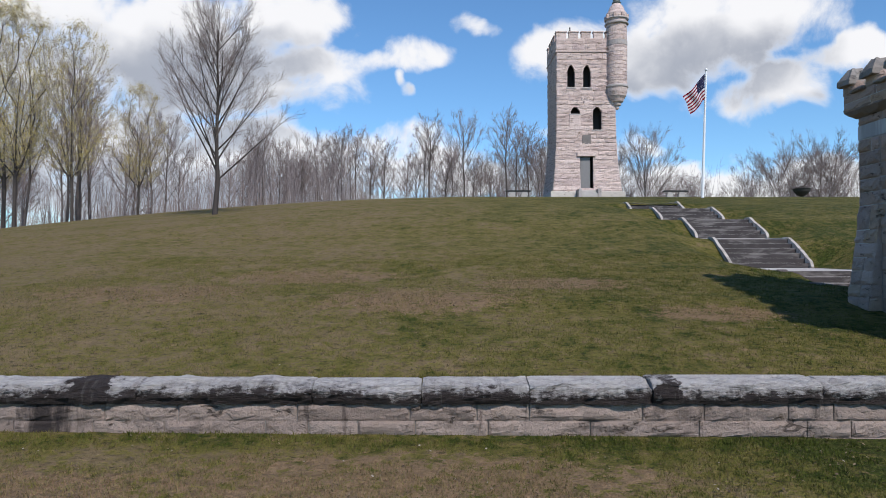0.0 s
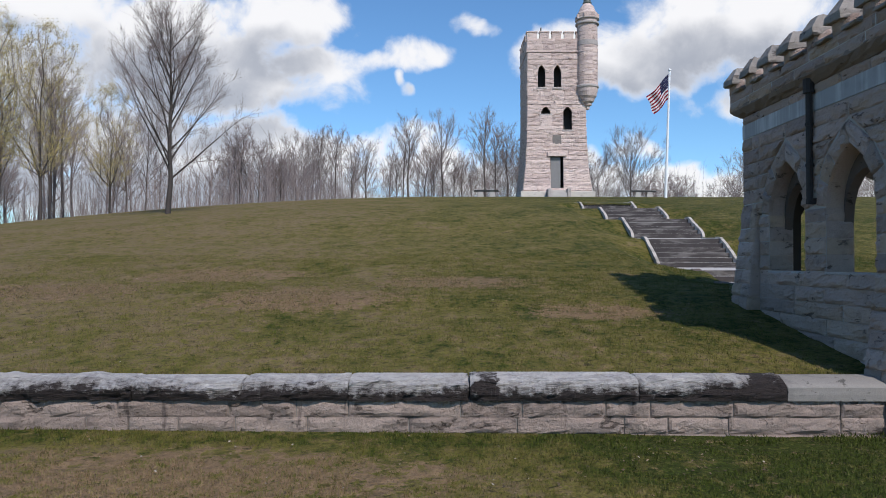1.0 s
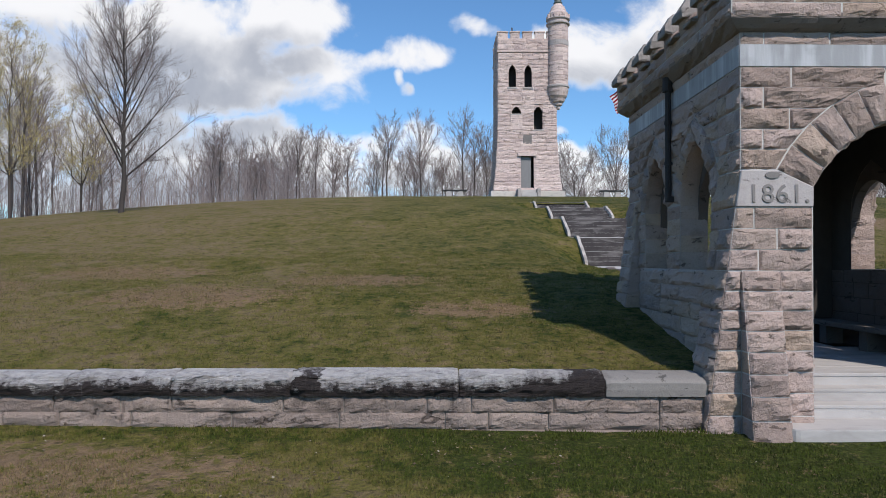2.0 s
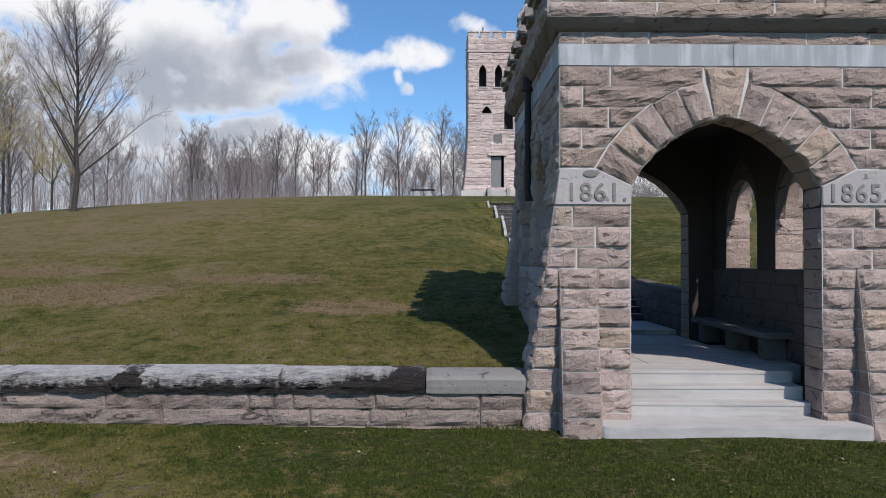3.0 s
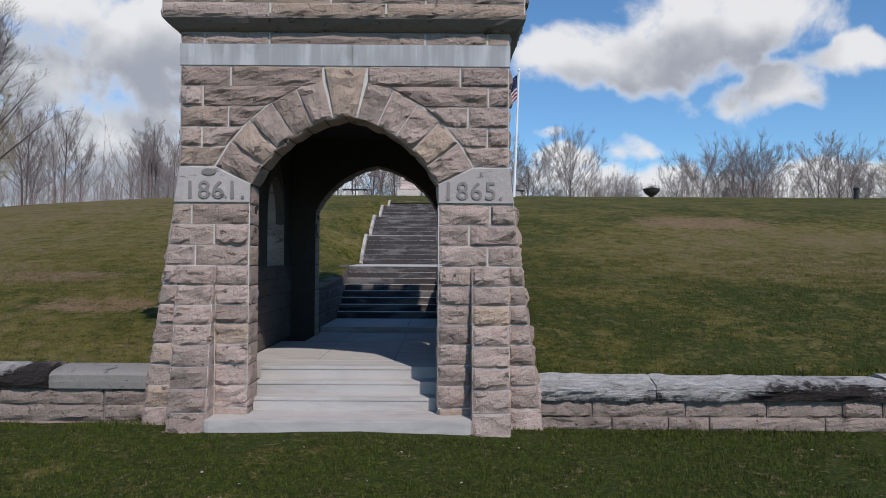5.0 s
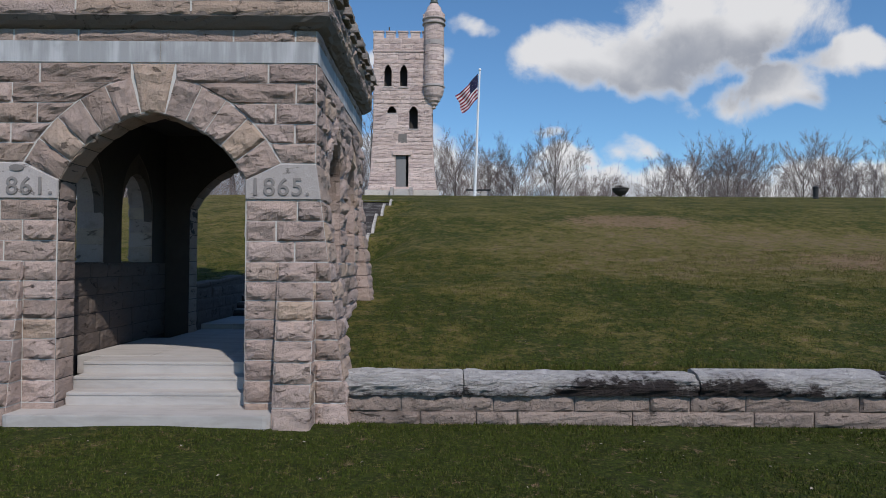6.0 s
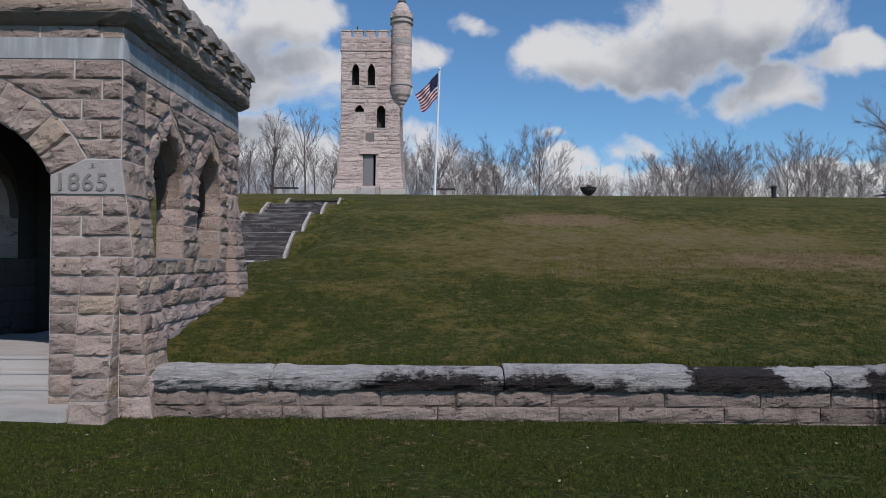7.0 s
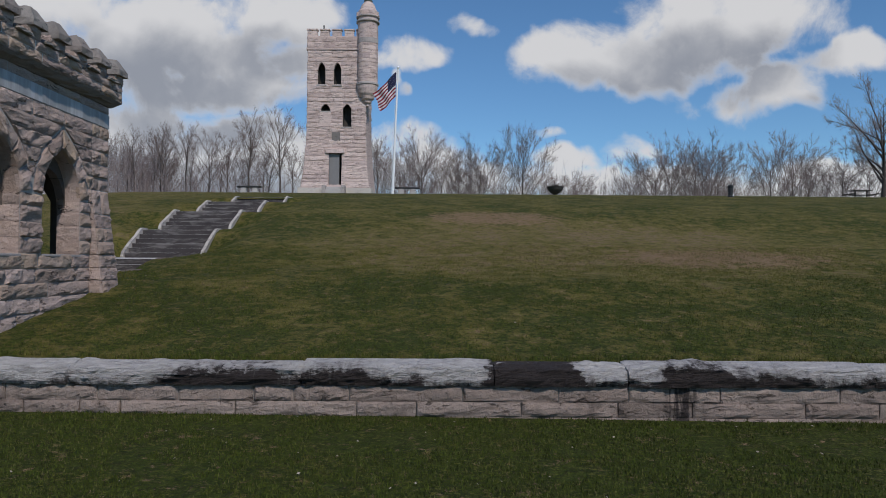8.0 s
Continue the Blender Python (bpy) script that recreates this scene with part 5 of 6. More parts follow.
def tower_core():
    rings, bm = [], bmesh.new()
    for z, h in [(7.0, 3.02)] + T_PROF:
        h -= 0.03
        rings.append([bm.verts.new(p) for p in ((TX - h, TCY - h, z), (TX + h, TCY - h, z), (TX + h, TCY + h, z), (TX - h, TCY + h, z))])
    for a, b in zip(rings, rings[1:]):
        for k in (1, 2, 3):
            bm.faces.new((a[k], a[(k + 1) % 4], b[(k + 1) % 4], b[k]))
    bm.faces.new(rings[-1])
    # front sheet, with the openings left out
    us = sorted({-1.0, 1.0, *[v / 2.4 for cx, hw, *_ in T_OPEN for v in (cx - hw, cx + hw)]})
    zz = sorted({7.0, *[p[0] for p in T_PROF], *[v for o in T_OPEN for v in o[2:4]]})
    for z0, z1 in zip(zz, zz[1:]):
        for u0, u1 in zip(us, us[1:]):
            um, zm = (u0 + u1) / 2 * 2.4, (z0 + z1) / 2
            if any(abs(um - cx) < hw and zb < zm < zt for cx, hw, zb, zt, _ in T_OPEN):
                continue
            q = []
            for u, z in ((u0, z0), (u1, z0), (u1, z1), (u0, z1)):
                h = tower_half(z) - 0.03
                q.append(bm.verts.new((TX + u * (h if abs(u) > 0.99 else 2.4), TCY - h, z)))
            bm.faces.new(q)
    ob = part("tower_wall", bm, TOWER_STONE, tower)
    return ob


walls = tower_core()
tower_walls()
flush_stones("flank", tower, "long rock-faced stones of the tower flanks")


def tower_openings():
    for cx, hw, zb, zt, kind in T_OPEN:
        x = TX + cx
        yf = TCY - tower_half((zb + zt) / 2)
        # deep reveal behind the opening, coloured near black for the unlit room
        bm = bmesh.new()
        d = 0.9
        a = [bm.verts.new(p) for p in ((x - hw, yf + 0.02, zb), (x + hw, yf + 0.02, zb), (x + hw, yf + 0.02, zt), (x - hw, yf + 0.02, zt))]
        b = [bm.verts.new((v.co.x, yf + d, v.co.z)) for v in a]
        bm.faces.new(b)
        for k in range(4):
            bm.faces.new((a[k], a[(k + 1) % 4], b[(k + 1) % 4], b[k]))
        part("window_recess" if kind else "door_recess", bm, VOID, tower)
        # pieces that make the arched or pointed head
        if kind:
            n = 6
            rise = 0.55 if kind == 1 else 0.36
            for s in (-1, 1):
                bm = bmesh.new()
                arc = []
                for k in range(n + 1):
                    f = k / n
                    arc.append((x + s * hw * (1 - f), zt - rise + rise * (math.sin(f * math.pi / 2) if kind == 2 else math.sqrt(max(0, 1 - (1 - f) ** 2)) * 0.55 + f * 0.45)))
                ring = [(px, yf - 0.015, pz) for px, pz in arc] + [(x, yf - 0.015, zt + 0.02), (x + s * (hw + 0.02), yf - 0.015, zt + 0.02), (x + s * (hw + 0.02), yf - 0.015, zt - rise)]
                polygon_prism(bm, ring, (0, 0.25, 0))
                part("arch_stone", bm, TOWER_STONE, tower)
            part("window_sill", boxes((x - hw - 0.12, x + hw + 0.12, yf - 0.09, yf + 0.1, zb - 0.13, zb), bevel=0.02), SMOOTH_STONE, tower)
        else:
            part("lintel", boxes((x - hw - 0.25, x + hw + 0.25, yf - 0.08, yf + 0.2, zt - 0.02, zt + 0.32), bevel=0.02), TOWER_STONE, tower)
            part("door", boxes((x - hw, x + hw - 0.2, yf + 0.20, yf + 0.26, zb, zt - 0.08), bevel=0.01), DOOR, tower, "grey metal door standing partly open")
    # blocked panel under the small window and the tablet
    yf = TCY - 2.45
    part("panel", boxes((TX - 1.38, TX - 0.42, yf - 0.05, yf + 0.1, 13.1, 14.55), bevel=0.02), TOWER_STONE, tower)
    part("tablet", boxes((TX - 0.34, TX + 0.36, yf - 0.07, yf + 0.1, 12.1, 12.85), bevel=0.02), DARKSTONE, tower, "dark square stone tablet")
    part("string_course", boxes((TX - 2.52, TX + 2.52, TCY - 2.52, TCY + 2.52, 19.70, 19.88), bevel=0.04), TOWER_STONE, tower)
    # parapet and merlons
    o, t = 2.46, 0.35
    specs = [(TX - o, TX + o, TCY - o, TCY - o + t), (TX - o, TX + o, TCY + o - t, TCY + o), (TX - o, TX - o + t, TCY - o + t, TCY + o - t), (TX + o - t, TX + o, TCY - o + t, TCY + o - t)]
    part("parapet", boxes(*[(a, b, c, d, 19.88, 20.86) for a, b, c, d in specs]), TOWER_STONE, tower)
    for z0, z1 in ((19.90, 20.38), (20.38, 20.85)):
        for a, b in zip(*(lambda c: (c, c[1:]))(splits(-o, o, 0.8, 1.5))):
            rock("stone", [(TX + a, TCY - o, z0), (TX + b, TCY - o, z0), (TX + b, TCY - o, z1), (TX + a, TCY - o, z1)], (0, -1, 0), tower, TOWER_STONE, 0.04)
            rock("stone", [(TX - o, TCY - a, z0), (TX - o, TCY - b, z0), (TX - o, TCY - b, z1), (TX - o, TCY - a, z1)], (-1, 0, 0), tower, TOWER_STONE, 0.04)
    for k in range(5):
        u = -o + 0.42 + (2 * o - 0.84) * k / 4
        wd = 0.84 if k in (0, 4) else 0.76
        for cx, cy, wx, wy in ((TX + u, TCY - o + t / 2, wd, t), (TX + u, TCY + o - t / 2, wd, t), (TX - o + t / 2, TCY + u, t, wd), (TX + o - t / 2, TCY + u, t, wd)):
            if abs(u) > 2 and wx == t:
                wy -= 2 * t
            part("merlon", boxes((cx - wx / 2, cx + wx / 2, cy - wy / 2, cy + wy / 2, 20.85, 21.36), (cx - wx / 2 - 0.05, cx + wx / 2 + 0.05, cy - wy / 2 - 0.05, cy + wy / 2 + 0.05, 21.35, 21.47), bevel=0.015), TOWER_STONE, tower)
    part("tower_roof", boxes((TX - o + t, TX + o - t, TCY - o + t, TCY + o - t, 19.9, 20.1)), LEAD, tower)
    part("vent_post", boxes((TX - 1.25, TX - 1.15, TCY - 1.8, TCY - 1.7, 20.1, 22.0)), DARK, tower)
    # entrance steps between low cheeks
    part("step", boxes((TX - 0.62, TX + 0.62, TY - 1.0, TY - 0.4, 7.4, 8.2), bevel=0.02), STEP, tower)
    part("step", boxes((TX - 0.62, TX + 0.62, TY - 1.35, TY - 1.0, 7.4, 7.95), bevel=0.02), STEP, tower)
    for s in (-1, 1):
        part("cheek", boxes((min(TX + s * 0.64, TX + s * 0.92), max(TX + s * 0.64, TX + s * 0.92), TY - 1.4, TY - 0.4, 7.3, 8.3), bevel=0.03), SMOOTH_STONE, tower)


for s in (-1, 1):
    part("plinth", boxes((min(TX + s * 0.95, TX + s * 3.04), max(TX + s * 0.95, TX + s * 3.04), TCY - 3.05, TCY - 2.75, 7.2, 8.16), (min(TX + s * 2.75, TX + s * 3.04), max(TX + s * 2.75, TX + s * 3.04), TCY - 2.75, TCY + 3.05, 7.2, 8.16), bevel=0.035), PLINTH, tower, "pale plinth stones")
DARKSTONE = rock_material("dark_stone", [(0.17, 0.155, 0.145), (0.20, 0.18, 0.17)], relief=0.4)
tower_openings()


def turret():
    cx, cy = TX + 2.56, TCY - 2.30
    bm = bmesh.new()
    prof = [(0.05, 14.95), (0.18, 15.05), (0.20, 15.25), (0.34, 15.33), (0.38, 15.52), (0.52, 15.62), (0.60, 15.85), (0.74, 16.05), (0.84, 16.45), (0.87, 16.75)]
    lathe(bm, prof, cx, cy, 28)
    tur = part("turret", bm, TOWER_STONE, tower, "round corner turret on a stepped corbel")
    bm = bmesh.new()
    lathe(bm, [(0.78, 16.7), (0.78, 22.0)], cx, cy, 28)
    part("core", bm, TOWER_STONE, tur)
    z = 16.95
    while z < 21.9:
        z1 = min(22.0, z + rng.uniform(0.26, 0.44))
        if z < 20.2 < z1:
            z1 = 20.2
        smooth = 20.15 < z < 20.5
        off = rng.uniform(0, 60)
        cuts = 9
        for k in range(cuts):
            a0, a1 = radians(off + 360 * k / cuts), radians(off + 360 * (k + 1) / cuts)
            bm = bmesh.new()
            r0 = 0.83 + (0.04 if smooth else rng.uniform(0, 0.03))
            q = [[(cx + r * math.cos(a0 + (a1 - a0) * i / 3), cy + r * math.sin(a0 + (a1 - a0) * i / 3)) for i in range(4)] for r in (0.76, r0)]
            ring = q[0] + q[1][::-1]
            polygon_prism(bm, [(px, py, z + 0.012) for px, py in ring], (0, 0, z1 - z - 0.02))
            part("stone", bm, SMOOTH_STONE if smooth else TOWER_STONE, tur)
        z = z1
    for za, zb, r in ((16.72, 16.95, 0.93), (21.95, 22.15, 0.97), (22.35, 22.5, 0.98)):
        bm = bmesh.new()
        lathe(bm, [(r - 0.06, za), (r, za + 0.05), (r, zb - 0.05), (r - 0.06, zb)], cx, cy, 28)
        part("ring_moulding", bm, SMOOTH_STONE, tur)
    bm = bmesh.new()
    lathe(bm, [(0.86, 22.1), (0.86, 22.9), (0.70, 23.1), (0.55, 23.5), (0.36, 23.72), (0.30, 23.8)], cx, cy, 28)
    part("cap", bm, TOWER_STONE, tur)
    for k in range(8):
        a = radians(22 + 45 * k)
        part("merlon", boxes((cx + 0.86 * math.cos(a) - 0.12, cx + 0.86 * math.cos(a) + 0.12, cy + 0.86 * math.sin(a) - 0.12, cy + 0.86 * math.sin(a) + 0.12, 22.45, 22.80), bevel=0.02), TOWER_STONE, tur)
    bm = bmesh.new()
    lathe(bm, [(0.34, 23.75), (0.38, 23.85), (0.30, 23.95), (0.28, 24.3), (0.34, 24.4), (0.30, 24.6)], cx, cy, 20)
    part("finial", bm, BRONZE, tur, "bronze pedestal on the turret")


turret()


# ---- flagpole and flag ----
pole = thing("flagpole", (17.25, 45.3, 6.6), "tall white painted flagpole leaning slightly", "flagpole")
P0, P1 = Vector((17.25, 45.3, 6.55)), Vector((17.57, 45.3, 15.15))


def tube_between(p, q, r0, r1, sides=10):
    bm = bmesh.new()
    ax = (q - p).normalized()
    u = ax.orthogonal().normalized()
    v = ax.cross(u)
    a = [bm.verts.new(p + (u * math.cos(k * 2 * math.pi / sides) + v * math.sin(k * 2 * math.pi / sides)) * r0) for k in range(sides)]
    b = [bm.verts.new(q + (u * math.cos(k * 2 * math.pi / sides) + v * math.sin(k * 2 * math.pi / sides)) * r1) for k in range(sides)]
    for k in range(sides):
        bm.faces.new((a[k], a[(k + 1) % sides], b[(k + 1) % sides], b[k]))
    bm.faces.new(a[::-1])
    bm.faces.new(b)
    return bm


part("pole", tube_between(P0, P1, 0.095, 0.055, 14), POLE, pole)
bm = bmesh.new()
bmesh.ops.create_uvsphere(bm, u_segments=12, v_segments=8, radius=0.10, matrix=Matrix.Translation(P1 + Vector((0, 0, 0.08))))
part("ball_finial", bm, POLE, pole)
part("halyard", tube_between(P0 + Vector((-0.12, -0.1, 0.9)), P1 + Vector((-0.09, -0.06, -0.2)), 0.006, 0.006, 5), POLE, pole)


def flag():
    fl = thing("flag", (17.4, 45.2, 14.2), "red and white striped flag with blue canton drooping", "flag")
    tl, bl, br, tr = Vector((17.46, 45.22, 14.90)), Vector((17.42, 45.22, 13.20)), Vector((16.42, 45.0, 12.15)), Vector((15.95, 45.0, 13.35))
    n = 26
    def at(u, v):
        p = tl.lerp(tr, u).lerp(bl.lerp(br, u), v)
        wave = 0.09 * math.sin(u * 8.0 + v * 1.6) * (0.25 + u) + 0.05 * math.sin(u * 17 + v * 5)
        return p + Vector((0.05 * math.sin(v * 7 + u * 5) * u, wave, 0.08 * math.sin(u * 6.3 + 0.6)))
    def cloth(name, u0, u1, v0, v1, mat, label):
        nu, nv = max(2, round((u1 - u0) * n)), max(1, round((v1 - v0) * n / 2))
        vs = [at(u0 + (u1 - u0) * i / nu, v0 + (v1 - v0) * j / nv) for j in range(nv + 1) for i in range(nu + 1)]
        fs = [(j * (nu + 1) + i, j * (nu + 1) + i + 1, (j + 1) * (nu + 1) + i + 1, (j + 1) * (nu + 1) + i) for j in range(nv) for i in range(nu)]
        child(name, mesh_of(name, vs, fs, mat, True), fl, label)
    for k in range(13):
        cloth("stripe", 0.4 if k < 7 else 0.0, 1.0, k / 13, (k + 1) / 13, RED if k % 2 == 0 else WHITE, "red stripe" if k % 2 == 0 else "white stripe")
    cloth("canton", 0.0, 0.4, 0.0, 7 / 13, BLUE, "dark blue canton")
    for r in range(5):
        for c in range(6):
            p = at(0.03 + 0.062 * c + (0.0), 0.05 + 0.1 * r)
            bm = bmesh.new()
            ring = [p + Vector((0.015 * (1 if k % 2 == 0 else 0.42) * math.sin(k * math.pi / 5), -0.006, 0.015 * (1 if k % 2 == 0 else 0.42) * math.cos(k * math.pi / 5))) for k in range(10)]
            polygon_prism(bm, ring, (0, 0.004, 0))
            part("star", bm, WHITE, fl)


flag()


# ---- things on the hilltop ----
def hill_bench(x, y):
    z = ground_z(x, y) + 0.0
    b = thing("park_bench", (x, y, z), "low dark backless bench on pale stone supports", "bench", "hilltop benches")
    part("seat", boxes((x - 0.95, x + 0.95, y - 0.20, y + 0.20, z + 0.38, z + 0.50), bevel=0.02), IRON, b)
    for s in (-1, 1):
        bm = bmesh.new()
        xx = x + s * 0.45
        polygon_prism(bm, [(xx - 0.28, y - 0.17, z - 0.15), (xx + 0.28, y - 0.17, z - 0.15), (xx + 0.16, y - 0.17, z + 0.38), (xx - 0.16, y - 0.17, z + 0.38)], (0, 0.34, 0))
        part("support", bm, STEP, b, "pale stone bench support")


hill_bench(5.75, 52.2)
hill_bench(17.9, 52.5)


def planter(x, y):
    z = ground_z(x, y)
    p = thing("planter_bowl", (x, y, z), "wide dark stone planter bowl with a few dry shrubs", "planter")
    bm = bmesh.new()
    lathe(bm, [(0.26, z - 0.1), (0.28, z + 0.05), (0.16, z + 0.12), (0.17, z + 0.22), (0.42, z + 0.36), (0.63, z + 0.60), (0.70, z + 0.80), (0.75, z + 0.84), (0.71, z + 0.88), (0.62, z + 0.82), (0.4, z + 0.72)], x, y, 24)
    part("bowl", bm, DARK, p)
    vs, fs = [], []
    for k in range(220):
        a, l = rng.uniform(0, 6.28), rng.uniform(0.2, 0.5)
        r0 = rng.uniform(0, 0.4)
        b0 = Vector((x + r0 * math.cos(a), y + r0 * math.sin(a), z + 0.72))
        tip = b0 + Vector((rng.uniform(-0.25, 0.25), rng.uniform(-0.25, 0.25), l))
        k0 = len(vs)
        vs += [b0 + Vector((-0.012, 0, 0)), b0 + Vector((0.012, 0, 0)), b0 + Vector((0, 0.014, 0)), tip]
        fs += [(k0, k0 + 1, k0 + 3), (k0 + 1, k0 + 2, k0 + 3), (k0 + 2, k0, k0 + 3)]
    child("shrub", mesh_of("shrub", vs, fs, BARK), p, "dry brown stems")


planter(30.3, 57.5)


def bin_post(x, y):
    z = ground_z(x, y)
    p = thing("litter_bin", (x, y, z), "slim black iron litter bin on the lawn", "bin")
    bm = bmesh.new()
    lathe(bm, [(0.20, z - 0.05), (0.20, z + 0.05), (0.15, z + 0.10), (0.16, z + 0.62), (0.19, z + 0.64), (0.19, z + 0.70)], x, y, 18)
    part("body", bm, IRON, p)
    bm = bmesh.new()
    lathe(bm, [(0.20, z + 0.70), (0.20, z + 0.74), (0.14, z + 0.80), (0.04, z + 0.84)], x, y, 18)
    part("lid", bm, IRON, p)


bin_post(39.5, 44.0)


def picnic_table(x, y):
    z = ground_z(x, y)
    p = thing("picnic_table", (x, y, z), "dark wooden picnic table with attached benches", "table")
    part("tabletop", boxes((x - 0.8, x + 0.8, y - 0.38, y + 0.38, z + 0.72, z + 0.80), bevel=0.01), DARK, p)
    for s in (-1, 1):
        part("seat", boxes((x - 1.2, x - 0.9, y - 0.8, y + 0.8, z + 0.40, z + 0.46), bevel=0.01) if s < 0 else boxes((x + 0.9, x + 1.2, y - 0.8, y + 0.8, z + 0.40, z + 0.46), bevel=0.01), DARK, p)
        part("leg", boxes((x + s * 0.5 - 0.05, x + s * 0.5 + 0.05, y - 0.05, y + 0.05, z - 0.1, z + 0.72)), DARK, p)
    part("crossbar", boxes((x - 1.1, x + 1.1, y - 0.04, y + 0.04, z + 0.32, z + 0.40)), DARK, p)


picnic_table(56.8, 58.0)


# ---- trees ----
class Limbs:
    """Collects tapered tubes."""

    def __init__(self):
        self.v, self.f = [], []

    def tube(self, pts, r0, r1, sides):
        n = len(pts)
        first = len(self.v)
        for i, p in enumerate(pts):
            d = (pts[min(i + 1, n - 1)] - pts[max(i - 1, 0)]).normalized()
            u = d.orthogonal().normalized()
            v = d.cross(u)
            r = r0 + (r1 - r0) * i / (n - 1)
            for k in range(sides):
                a = 2 * math.pi * k / sides
                self.v.append(p + u * (math.cos(a) * r) + v * (math.sin(a) * r))
        for i in range(n - 1):
            for k in range(sides):
                a, b = first + i * sides + k, first + i * sides + (k + 1) % sides
                self.f.append((a, b, b + sides, a + sides))


    def strand(self, pts, radii, sides):
        first, n = len(self.v), len(pts)
        for i, p in enumerate(pts):
            d = (pts[min(i + 1, n - 1)] - pts[max(i - 1, 0)]).normalized()
            u = d.orthogonal().normalized()
            v = d.cross(u)
            for k in range(sides):
                a = 2 * math.pi * k / sides
                self.v.append(p + u * (math.cos(a) * radii[i]) + v * (math.sin(a) * radii[i]))
        for i in range(n - 1):
            for k in range(sides):
                a, b = first + i * sides + k, first + i * sides + (k + 1) % sides
                self.f.append((a, b, b + sides, a + sides))

    def spike(self, p, q, r):
        d = (q - p).normalized()
        u = d.orthogonal().normalized()
        v = d.cross(u)
        k = len(self.v)
        self.v += [p + u * r, p - u * r * 0.5 + v * r * 0.87, p - u * r * 0.5 - v * r * 0.87, q]
        self.f += [(k, k + 1, k + 3), (k + 1, k + 2, k + 3), (k + 2, k, k + 3)]


def grow(r, start, way, length, bend, up, steps):
    pts, p, d = [start], start.copy(), way.normalized()
    for _ in range(steps):
        d = (d + Vector((r.uniform(-bend, bend), r.uniform(-bend, bend), r.uniform(-bend, bend) + up))).normalized()
        p = p + d * (length / steps)
        pts.append(p.copy())
    return pts


def along(pts, f):
    x = f * (len(pts) - 1)
    i = min(int(x), len(pts) - 2)
    return pts[i].lerp(pts[i + 1], x - i), (pts[i + 1] - pts[i]).normalized()


def side_way(r, d, angle):
    u = d.orthogonal().normalized()
    v = d.cross(u)
    a = r.uniform(0, 2 * math.pi)
    return d * math.cos(angle) + (u * math.cos(a) + v * math.sin(a)) * math.sin(angle)


